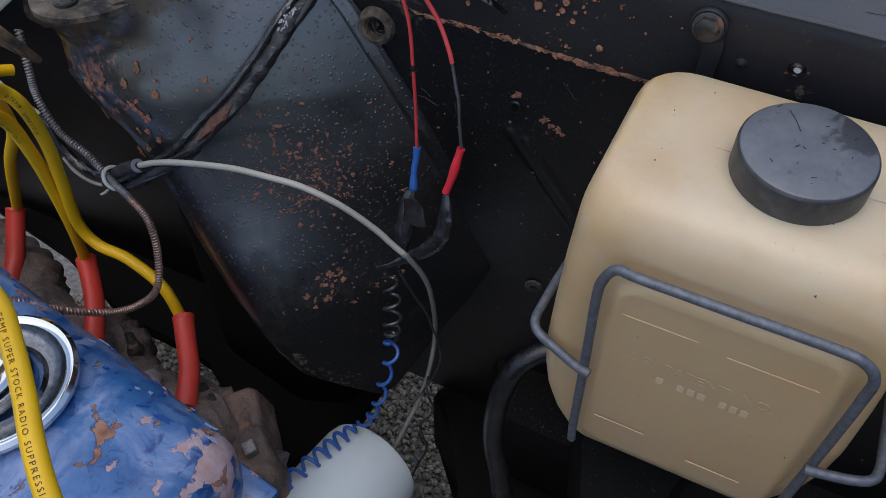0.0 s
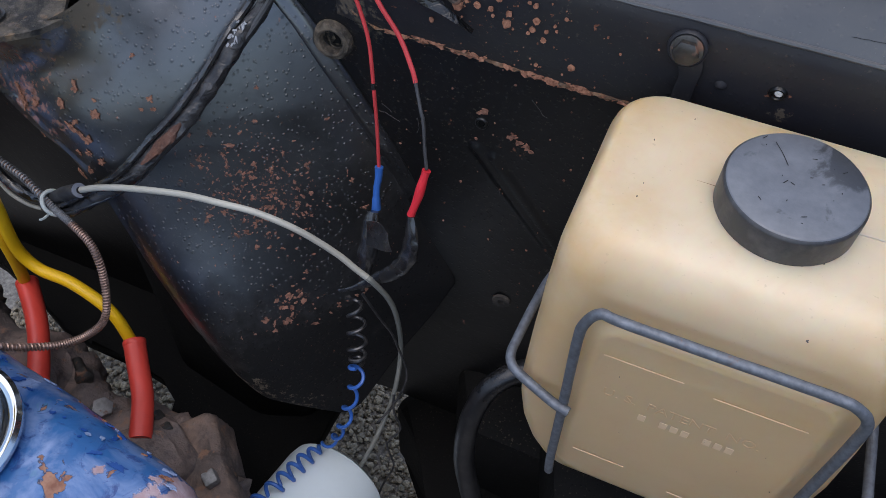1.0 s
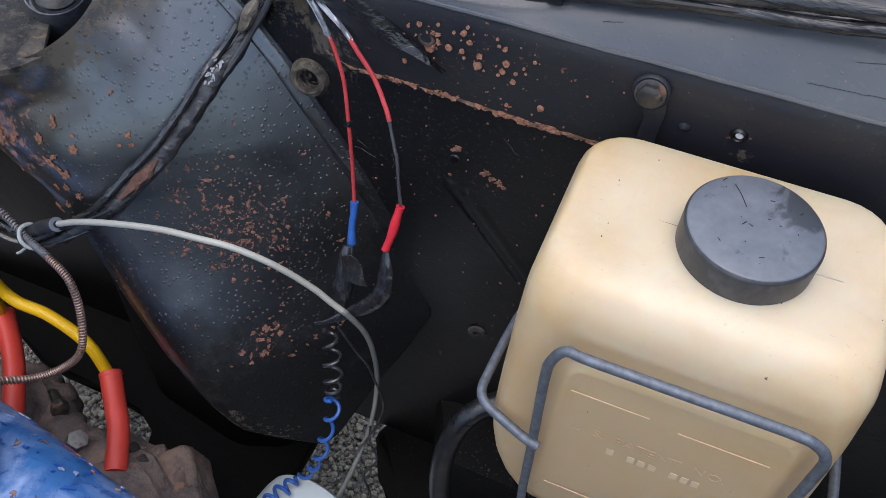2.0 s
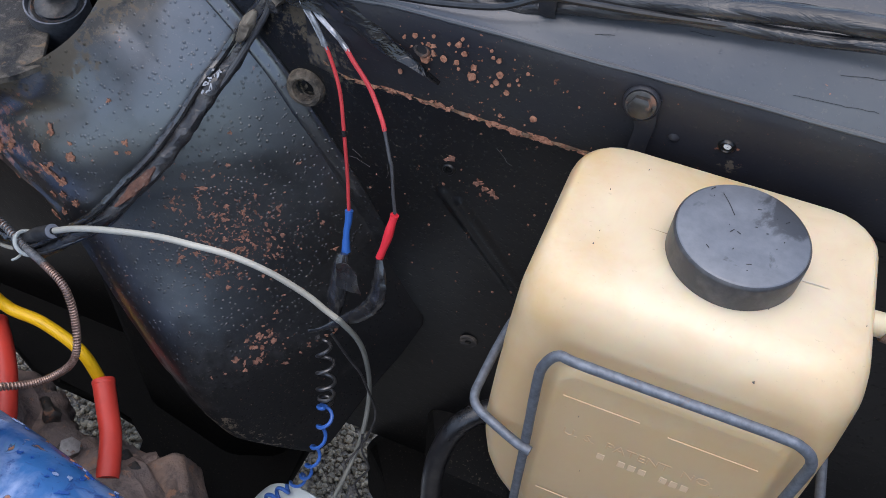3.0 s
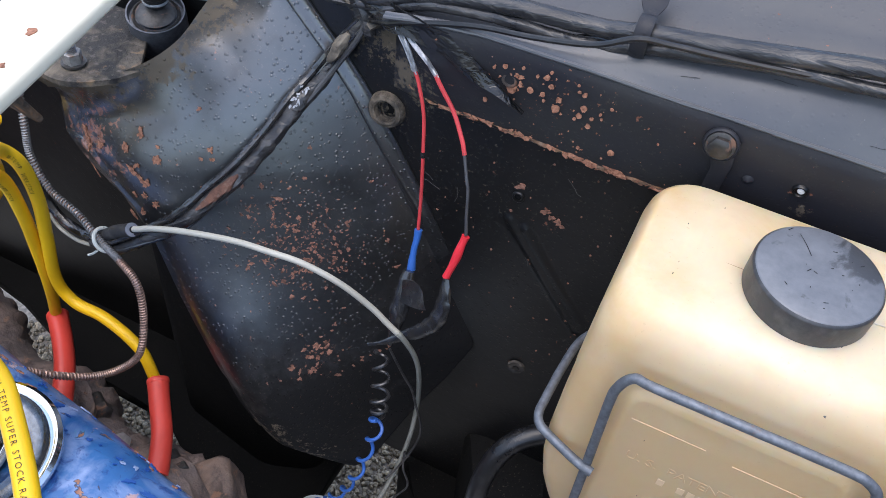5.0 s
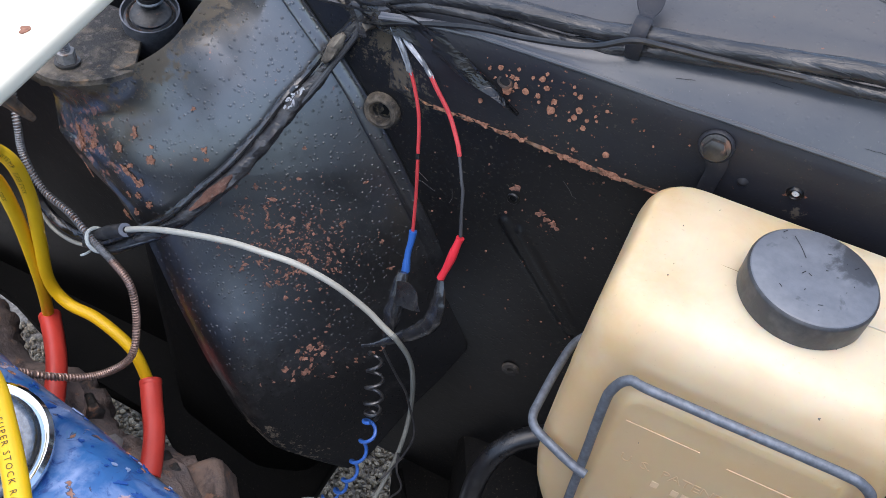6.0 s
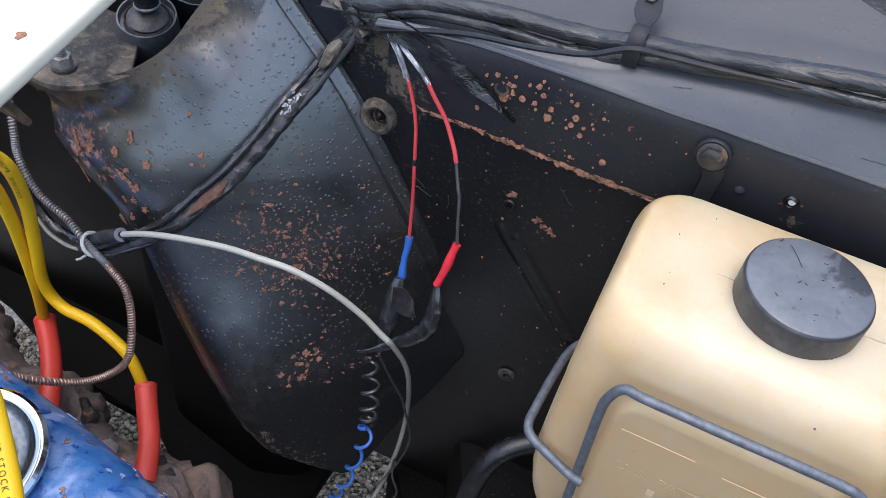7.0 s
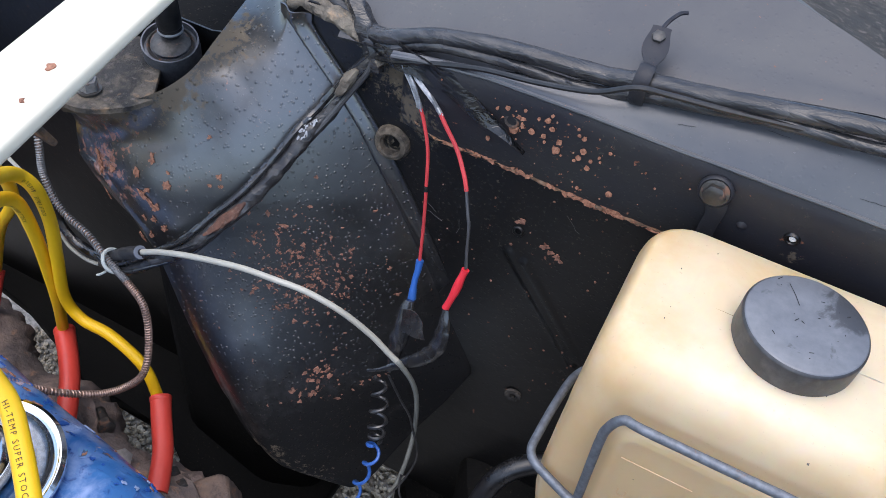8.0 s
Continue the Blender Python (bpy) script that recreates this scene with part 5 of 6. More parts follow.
bm = bmesh.new()
rng = random.Random(3)
for k in range(26):
    c = Vector((-0.2640, 0.3455, 0.9165)).lerp(Vector((-0.269, 0.3345, 0.9065)), rng.random())
    patch(bm, c + Vector((rng.uniform(-0.0030, 0.0022), -0.0038, 0.0036)), (0.2, -1, 0.8), rng.uniform(0.0003, 0.0008), k, 1.0, 9, 0.0003, rng.uniform(1, 2.4), rng.uniform(0, 3))
part("silver_flecks", bm, BARE_METAL, branch, "silver paint flecks")
part("worn_patch", tube([(-0.286, 0.2965, 0.8745), (-0.2905, 0.289, 0.868), (-0.297, 0.2815, 0.861), (-0.3045, 0.275, 0.8525)], lambda t: 0.0012 + 0.0028 * math.sin(math.pi * t), 10, 8, flat=0.6, uneven=0.5), rusty_cast("rust_brown_tape", (0.085, 0.04, 0.028), (0.20, 0.09, 0.055)), branch, "rust-brown worn stretch of tape")
joint = thing("loom_junction", (-0.236, 0.366, 0.965), "knot of dusty tape where the looms meet", "wiring loom")
MUDDY_TAPE = rusty_cast("mud_caked_tape", (0.10, 0.085, 0.068), (0.30, 0.26, 0.20))
part("knot", tube([(-0.300, 0.370, 0.976), (-0.282, 0.370, 0.978), (-0.266, 0.368, 0.978), (-0.250, 0.366, 0.975), (-0.238, 0.363, 0.970), (-0.229, 0.360, 0.963)], lambda t: 0.0036 + 0.0024 * math.sin(math.pi * t) + 0.0014 * noise.noise(Vector((t * 14, 0, 0))), 12, 10, uneven=0.5), MUDDY_TAPE, joint, "mud-caked lead in tape")
part("knot", tube([(-0.262, 0.374, 0.996), (-0.252, 0.369, 0.987), (-0.243, 0.365, 0.977), (-0.236, 0.362, 0.968), (-0.232, 0.360, 0.957)], lambda t: 0.0034 + 0.003 * math.sin(math.pi * t), 12, 8, uneven=0.4), OLD_TAPE, joint)
part("knot", tube([(-0.29, 0.385, 1.000), (-0.272, 0.378, 0.993), (-0.256, 0.370, 0.984), (-0.243, 0.364, 0.974)], lambda t: 0.0030 + 0.0012 * math.sin(9 * t), 10, 8, uneven=0.5), MUDDY_TAPE, joint)
for k in range(3):
    c = Vector((-0.2425 + 0.004 * k, 0.3645, 0.9735 - 0.0045 * k))
    ring = [c + Vector((0.0055 * math.cos(a) * 0.8, -0.0065 * math.sin(a), 0.0055 * math.cos(a) * 0.8)) for a in (2 * math.pi * i / 20 for i in range(21))]
    part("wrap", sweep(bmesh.new(), ring, 0.0011, 6, caps=False), OLD_TAPE, joint)
part("dusty_stretch", tube([(-0.2445, 0.3575, 0.9555), (-0.2500, 0.3550, 0.9455), (-0.2550, 0.3515, 0.9360)], lambda t: 0.0016 + 0.0026 * math.sin(math.pi * t), 10, 8, uneven=0.5), MUDDY_TAPE, branch, "pale dusty stretch")
flap = thing("tape_strip", (-0.17, 0.350, 0.965), "loose strip of dusty black tape hanging on the wing", "tape")
rows = []
for i, p in enumerate(spline([(-0.234, 0.359, 0.977), (-0.220, 0.354, 0.978), (-0.205, 0.3505, 0.9785), (-0.192, 0.3485, 0.9780), (-0.182, 0.3475, 0.9765), (-0.166, 0.346, 0.970), (-0.150, 0.3455, 0.9625), (-0.131, 0.346, 0.953)], 7)):
    t = i / 49
    w = (0.0165 - 0.0045 * t) * min(1, (1 - t) * 2.6 + 0.05) ** 0.8 + 0.0006
    rows.append([tuple(p + Vector((0.35, -0.25 * math.cos(6 * t + 3 * k), 1)).normalized() * (w * (k - 0.5)) + Vector((0, -0.0018 * math.sin(5 * k + 9 * t), 0.0008 * math.sin(23 * t)))) for k in (0, 0.25, 0.5, 0.75, 1)])
part("strip", grid(rows, 0.0004, (0, 1, 0)), rubber("thin_black_tape", 0.009, 0.24, 0.16, (0.5, 1.0, 1.0)), flap)

# ---------------------------------------------------------------- the two spliced red wires


def bare_end(points, name, parent):
    """A dirty core with loose strands that splay round it."""
    rng = random.Random(len(points) + int(abs(points[0][0]) * 1000))
    bm = tube(points, 0.0013, 8, 6, uneven=0.45)
    for k in range(7):
        a, off = rng.uniform(0, 6.28), rng.uniform(0.0008, 0.0016)
        path = spline([(x + off * math.cos(a + 0.9 * i) + rng.gauss(0, 0.0003), y - abs(off * math.sin(a)) * 0.8, z + off * math.sin(a + 0.9 * i) + rng.gauss(0, 0.0003)) for i, (x, y, z) in enumerate(points)], 5)
        sweep(bm, path[rng.randint(0, 4):], rng.uniform(0.00025, 0.00045), 5)
    return part(name, bm, BARE_METAL, parent, "frayed silvery wire end")


wire_a = thing("red_wire", (-0.18, 0.34, 0.85), "thin red wire with a blue crimp sleeve and black tape", "wire", "spliced wires")
bare_end([(-0.2125, 0.3530, 0.9735), (-0.2085, 0.3515, 0.970), (-0.2040, 0.3500, 0.966), (-0.2000, 0.3490, 0.9595), (-0.1970, 0.3480, 0.953)], "bare_end", wire_a)
part("insulation", tube([(-0.1975, 0.3482, 0.9545), (-0.1935, 0.3475, 0.945), (-0.188, 0.345, 0.928), (-0.184, 0.340, 0.904), (-0.181, 0.336, 0.877), (-0.179, 0.332, 0.851)], 0.0011, 8, 10), RED_INSULATION, wire_a, "red insulation")
part("tape_mark", tube([(-0.1843, 0.3404, 0.906), (-0.1838, 0.3398, 0.9025)], 0.0015, 8, 3), TAPE, wire_a)
crimp = part("crimp_sleeve", tube([(-0.1787, 0.3318, 0.8515), (-0.1783, 0.3295, 0.8445), (-0.1785, 0.327, 0.838), (-0.1778, 0.3242, 0.830), (-0.177, 0.3222, 0.8245)], lambda t: 0.0026 - 0.0005 * math.sin(math.pi * t) + 0.0003 * (t > 0.7), 12, 6), BLUE_PLASTIC, wire_a, "blue crimp sleeve")
part("tail_wire", tube([(-0.177, 0.3225, 0.825), (-0.1768, 0.320, 0.8215), (-0.1765, 0.3165, 0.819), (-0.1755, 0.312, 0.8175)], 0.0012, 8, 5), GREY_WIRE, wire_a)
part("tape_wrap", tube([(-0.1760, 0.3165, 0.8290), (-0.1755, 0.312, 0.8215), (-0.1750, 0.308, 0.8135), (-0.1748, 0.303, 0.8030), (-0.1748, 0.300, 0.7965), (-0.1745, 0.296, 0.7860), (-0.1755, 0.2935, 0.7790)], lambda t: 0.0022 + 0.0040 * math.sin(math.pi * min(1, 0.12 + t * 0.95)) , 14, 8, flat=0.55, uneven=0.16), TAPE, wire_a, "crumpled black tape")
rows = []
for i in range(9):
    a = i / 8
    rows.append([(-0.1745 + 0.0225 * a * (0.75 + 0.25 * b), 0.3045 - 0.0065 * a - 0.004 * b + 0.0022 * math.sin(3.0 * a + 2.2 * b), 0.8330 + 0.0020 * a - 0.0185 * b * (1 - 0.75 * a) + 0.0035 * math.sin(2.6 * a) * (1 - b)) for b in (0, 0.2, 0.4, 0.6, 0.8, 1)])
part("tape_flap", grid(rows, 0.0004, (0, 1, 0)), TAPE, wire_a, "loose flap of tape")
wire_b = thing("red_wire", (-0.15, 0.33, 0.86), "half-bared red wire with a red crimp sleeve and tape", "wire", "spliced wires")
bare_end([(-0.2050, 0.3520, 0.9715), (-0.2005, 0.3508, 0.9680), (-0.1920, 0.3490, 0.963), (-0.1870, 0.3475, 0.9590), (-0.1830, 0.3460, 0.956)], "bare_end", wire_b)
part("insulation", tube([(-0.1835, 0.3462, 0.9565), (-0.179, 0.3450, 0.951), (-0.169, 0.343, 0.939), (-0.160, 0.3375, 0.927), (-0.1565, 0.335, 0.920)], 0.0013, 8, 10), RED_INSULATION, wire_b, "red insulation")
part("bare_strand", tube([(-0.157, 0.3352, 0.9215), (-0.1545, 0.333, 0.915), (-0.1505, 0.329, 0.906), (-0.149, 0.328, 0.902), (-0.1463, 0.324, 0.888), (-0.1437, 0.321, 0.8745)], 0.0010, 8, 8, uneven=0.2), GREY_WIRE, wire_b, "grey bared wire")
part("crimp_sleeve", tube([(-0.1437, 0.321, 0.8735), (-0.1449, 0.3185, 0.866), (-0.1464, 0.3155, 0.8555), (-0.1492, 0.312, 0.8430)], lambda t: 0.0026 - 0.0003 * math.sin(9 * t), 12, 8), RED_CRIMP, wire_b, "red crimp sleeve")
part("tail_wire", tube([(-0.1490, 0.3122, 0.8435), (-0.1490, 0.3105, 0.839), (-0.148, 0.3085, 0.8335)], 0.0013, 8, 5), GREY_WIRE, wire_b)
part("tape_wrap", tube([(-0.1482, 0.3100, 0.8440), (-0.1468, 0.3075, 0.8380), (-0.1456, 0.3050, 0.8320), (-0.1452, 0.3025, 0.8245), (-0.1468, 0.3000, 0.8155), (-0.1515, 0.2990, 0.8070), (-0.1575, 0.2980, 0.7995), (-0.1670, 0.2960, 0.7905), (-0.1755, 0.2930, 0.7835), (-0.1825, 0.2905, 0.7790), (-0.1890, 0.2890, 0.7755)], lambda t: 0.0011 + 0.0046 * math.sin(math.pi * min(1, 0.10 + t * 0.98)) ** 1.2, 16, 12, flat=0.5, uneven=0.18), TAPE, wire_b, "crumpled black tape")

# ---------------------------------------------------------------- coiled wire, tube, hose
coil = thing("coiled_wire", (-0.175, 0.26, 0.65), "thin coiled wire, black above and blue below, hanging to the filter", "wire")
part("black_coil", sweep(bmesh.new(), helix(spline([(-0.1800, 0.2910, 0.7730), (-0.1735, 0.281, 0.758), (-0.1690, 0.271, 0.7435), (-0.1675, 0.267, 0.7350)], 10), lambda s: 0.0022 + 0.0036 * math.sin(math.pi * min(1, 0.12 + 0.75 * s)), 4.8, 18, 1.0), 0.0013, 8), TAPE, coil, "grey-black coils")
LOWER = spline([(-0.1675, 0.267, 0.7350), (-0.1685, 0.263, 0.712), (-0.1735, 0.259, 0.682), (-0.1800, 0.256, 0.652), (-0.1885, 0.257, 0.625), (-0.2035, 0.258, 0.598)], 10)
part("blue_coil", sweep(bmesh.new(), helix(LOWER, lambda s: 0.0046 - 0.0020 * s + 0.0005 * math.sin(17 * s), 5.6, 20, 1.0 + 4.8 * 2 * math.pi), 0.0013, 8), BLUE_WIRE, coil, "blue coils")
part("blue_coil", sweep(bmesh.new(), helix(spline([(-0.2035, 0.258, 0.598), (-0.2110, 0.237, 0.599), (-0.2190, 0.213, 0.600), (-0.229, 0.183, 0.602), (-0.236, 0.165, 0.604)], 8), lambda s: 0.0030 + 0.0030 * min(1, s * 5), 9.5, 20, 2.0), 0.0016, 8), BLUE_WIRE, coil)
part("plug", lathe([(0.0005, 0.0), (0.008, 0.001), (0.0095, 0.004), (0.0095, 0.010), (0.007, 0.016), (0.0005, 0.018)], (-0.240, 0.160, 0.595), (0.1, 0.3, 0.9), 20), plastic("slate_plug", (0.08, 0.10, 0.16), 0.5, 0.3), coil, "slate grey plug")

washer_tube = thing("cream_tube", (-0.2, 0.28, 0.82), "thin cream plastic tube drooping across the strut tower", "tube")
WHITE = [(-0.345, 0.2600, 0.8275), (-0.328, 0.2605, 0.8365), (-0.304, 0.262, 0.845), (-0.270, 0.2655, 0.852), (-0.246, 0.268, 0.853), (-0.225, 0.272, 0.8505), (-0.203, 0.278, 0.839), (-0.185, 0.285, 0.820), (-0.1745, 0.288, 0.807), (-0.166, 0.290, 0.798)]
part("tube", tube(WHITE, 0.0020, 10, 10), CREAM_TUBE, washer_tube)
part("tube", tube([(-0.168, 0.2892, 0.801), (-0.165, 0.290, 0.797), (-0.158, 0.296, 0.776), (-0.155, 0.301, 0.750), (-0.1565, 0.309, 0.702), (-0.1565, 0.302, 0.668), (-0.160, 0.292, 0.634), (-0.165, 0.270, 0.607), (-0.180, 0.260, 0.550), (-0.205, 0.250, 0.46)], 0.0018, 10, 10), DULL_TUBE, washer_tube, "duller grey lower length of the tube")
companion = thing("thin_black_wire", (-0.15, 0.28, 0.7), "thin black wire wound loosely round the cream tube", "wire")
part("wire", tube([(-0.174, 0.292, 0.777), (-0.170, 0.294, 0.764), (-0.164, 0.296, 0.748), (-0.158, 0.299, 0.731), (-0.1545, 0.301, 0.712), (-0.1500, 0.302, 0.692), (-0.1485, 0.301, 0.674), (-0.1525, 0.296, 0.654), (-0.1585, 0.288, 0.638), (-0.1640, 0.280, 0.630)], 0.0009, 7, 8), RUBBER, companion)
part("wire", tube([(-0.1570, 0.296, 0.652), (-0.1540, 0.289, 0.640), (-0.1475, 0.286, 0.622), (-0.1565, 0.280, 0.600), (-0.1495, 0.276, 0.575), (-0.1565, 0.272, 0.545), (-0.164, 0.262, 0.51)], 0.0009, 7, 8), RUBBER, companion)

hose = thing("rubber_hose", (-0.085, 0.27, 0.70), "black rubber hose looping below the washer bottle", "hose")
part("hose", tube([(-0.034, 0.312, 0.752), (-0.064, 0.300, 0.747), (-0.082, 0.286, 0.735), (-0.0890, 0.272, 0.708), (-0.0870, 0.261, 0.674), (-0.076, 0.251, 0.643), (-0.066, 0.243, 0.622), (-0.03, 0.235, 0.60), (0.03, 0.22, 0.57)], 0.0072, 18, 10, uneven=0.03), HOSE_RUBBER, hose)

# ---------------------------------------------------------------- spring-clad line, its tie, and the grey wire
line = thing("spring_clad_line", (-0.35, 0.24, 0.78), "thin metal line in a coppery coil-spring sheath", "capillary line")
SPRING = spline([(-0.445, 0.285, 0.885), (-0.438, 0.275, 0.861), (-0.435, 0.270, 0.842), (-0.422, 0.266, 0.821), (-0.395, 0.261, 0.815), (-0.370, 0.253, 0.809), (-0.353, 0.249, 0.804), (-0.335, 0.243, 0.796), (-0.328, 0.235, 0.774), (-0.325, 0.222, 0.753), (-0.334, 0.210, 0.743), (-0.346, 0.195, 0.745), (-0.359, 0.175, 0.764), (-0.373, 0.160, 0.783), (-0.40, 0.145, 0.80), (-0.45, 0.12, 0.82)], 14)
part("core", sweep(bmesh.new(), SPRING, 0.0017, 8), COPPER, line)
CUT = int(len(SPRING) * 0.40)
part("spring", sweep(bmesh.new(), helix(SPRING[: CUT + 1], 0.0021, 72, 10), 0.0007, 5), steel("spring_steel", (0.34, 0.33, 0.32), 0.5, 0.2, 0.5), line, "bright grey stretch of the spring")
part("spring", sweep(bmesh.new(), helix(SPRING[CUT:], 0.0021, 118, 10), 0.0007, 5), COPPER, line, "brown rusty stretch of the spring")
sleeve = thing("black_sleeve", (-0.352, 0.259, 0.823), "short black sleeve on the end of the cream tube", "sleeve")
part("sleeve", tube([(-0.374, 0.2600, 0.806), (-0.362, 0.2595, 0.8165), (-0.346, 0.2590, 0.8275)], 0.0046, 14, 5, uneven=0.05), RUBBER, sleeve)
part("end_ring", lathe([(0.0022, 0.0), (0.0046, 0.0), (0.0046, 0.0012), (0.0022, 0.0012)], (-0.3462, 0.2590, 0.8273), (0.75, 0.02, 0.5), 20, False), plastic("grey_end", (0.20, 0.21, 0.24), 0.5, 0.2), sleeve, "grey cut end")
tie = thing("cable_tie", (-0.371, 0.257, 0.808), "pale plastic cable tie holding line and sleeve", "cable tie")
tc, ta = Vector((-0.3695, 0.2560, 0.8085)), Vector((0.72, 0.1, 0.62)).normalized()
tu = Vector((0.6, 0, -0.7)).cross(ta).normalized()
tv = ta.cross(tu)
part("strap", sweep(bmesh.new(), [tc + tu * (0.0078 * math.cos(a)) + tv * (0.0082 * math.sin(a)) for a in (2 * math.pi * i / 26 for i in range(27))], 0.0013, 8, caps=False), TIE_PLASTIC, tie)
part("tail", tube([(-0.3715, 0.2490, 0.8030), (-0.3755, 0.2480, 0.7990), (-0.3790, 0.2475, 0.7965)], 0.0009, 6, 4), TIE_PLASTIC, tie)
grey = thing("grey_cable", (-0.42, 0.265, 0.81), "thin grey cable running into a black sheath", "cable")
part("cable", tube([(-0.50, 0.275, 0.86), (-0.463, 0.270, 0.840), (-0.436, 0.268, 0.829)], 0.0014, 8, 8), CREAM_TUBE, grey, "pale grey cable")
part("sheath", tube([(-0.438, 0.268, 0.830), (-0.430, 0.267, 0.818), (-0.426, 0.2655, 0.806), (-0.414, 0.2635, 0.797), (-0.395, 0.262, 0.795), (-0.378, 0.2605, 0.800)], 0.0032, 10, 8, uneven=0.25), TAPE, grey, "black taped sheath")
part("cable", tube([(-0.428, 0.264, 0.797), (-0.420, 0.2625, 0.788), (-0.405, 0.261, 0.7855), (-0.388, 0.2595, 0.7905), (-0.376, 0.2585, 0.7985)], 0.0014, 8, 8), CREAM_TUBE, grey)

# ---------------------------------------------------------------- engine
ENGINE_TURN = Matrix.Translation((-0.33, 0.16, 0)) @ pose(0, 0, 0, 0, 0, -9) @ Matrix.Translation((0.33, -0.16, 0))


def turned(bm):
    """Lays a part along the engine's own line, which is not quite that of the wing."""
    bmesh.ops.transform(bm, matrix=ENGINE_TURN, verts=bm.verts)
    return bm


engine = thing("engine", (-0.45, 0.03, 0.40), "inline engine with chipped blue paint", "engine")
part("block", turned(block((-0.47, 0.02, 0.52), (0.60, 0.24, 0.26), 0.02)), SHELL_PAINT, engine, "block in a shade-dark tone")
part("head", turned(block((-0.47, 0.05, 0.685), (0.57, 0.215, 0.075), 0.008)), CAST, engine, "cylinder head")
cover = thing("valve_cover", (-0.47, 0.05, 0.72), "blue valve cover with chipped paint and rust", "valve cover")
bm = block((-0.485, 0.055, 0.75), (0.60, 0.228, 0.082), 0.034, 8)
bmesh.ops.subdivide_edges(bm, edges=[e for e in bm.edges if e.calc_length() > 0.05], cuts=60, use_grid_fill=True)
for v in bm.verts:
    v.co.z += 0.0022 * noise.noise(v.co * 28) + 0.0006 * noise.noise(v.co * 110)
    v.co.y += 0.0022 * noise.noise(v.co * 26 + Vector((3, 0, 0))) + 0.0010 * noise.noise(v.co * 120)
part("shell", turned(bm), BLUE_ENGINE, cover, "pressed shell")
part("flange", turned(block((-0.485, 0.052, 0.722), (0.612, 0.236, 0.006), 0.0025, 2)), BLUE_ENGINE, cover, "flat flange")
for kind, shade, count, seed in (("dark blue lifted paint flakes", plastic("dark_blue_flake", (0.018, 0.085, 0.32), 0.45, 0.4, 0.5), 40, 41), ("pale lilac curled paint flakes", plastic("lilac_flake", (0.26, 0.33, 0.50), 0.5, 0.4, 0.6), 12, 42), ("brown rust where the paint has gone", RUST_SPOT, 12, 43)):
    bm = bmesh.new()
    rng = random.Random(seed)
    for k in range(count):
        x, a = rng.uniform(-0.52, -0.20), rng.uniform(0.35, 1.25)
        nrm = Vector((rng.gauss(0, 0.12), math.cos(a), math.sin(a)))
        c = Vector((x, 0.055 + 0.114 - 0.034 + 0.0345 * math.cos(a), 0.75 + 0.041 - 0.034 + 0.0345 * math.sin(a)))
        c.z += 0.0022 * noise.noise(c * 28)
        c.y += 0.0022 * noise.noise(c * 26 + Vector((3, 0, 0)))
        patch(bm, c, nrm, 0.0005 + 0.0013 * rng.random() ** 2, k + seed, 1.3, 16, 0.0004, rng.uniform(1, 3.2), rng.gauss(0.2, 0.4))
    tagged(part("flaking_paint", turned(bm), shade, cover, kind), kind="stuff")
oil = thing("oil_filler_cap", (-0.335, 0.107, 0.79), "chromed round breather cap with a raised centre", "filler cap")
part("dish", lathe([(0.040, -0.004), (0.0448, -0.002), (0.0464, 0.001), (0.0462, 0.0035), (0.0440, 0.0055), (0.0415, 0.0056), (0.0395, 0.0042)], (-0.3300, 0.1054, 0.796), (0, 0, 1), 64, False), CHROME, oil, "chromed outer rim")
# The dish is chrome too; the dark it mirrors is put into its colour.
part("well", lathe([(0.0396, 0.0043), (0.0380, 0.0010), (0.034, -0.0012), (0.0285, -0.0012), (0.0262, 0.001)], (-0.3300, 0.1054, 0.796), (0, 0, 1), 64, False), steel("dark_mirror_chrome", (0.22, 0.225, 0.235), 0.15, 0.05, 1.0), oil, "chromed dish inside the rim, toned dark for what it mirrors")
part("dome", lathe([(0.0265, -0.006), (0.0258, 0.008), (0.0240, 0.0135), (0.020, 0.0165), (0.010, 0.0185), (0.0002, 0.019)], (-0.3345, 0.1035, 0.799), (0, 0, 1), 48, False), CHROME, oil, "raised chromed centre")


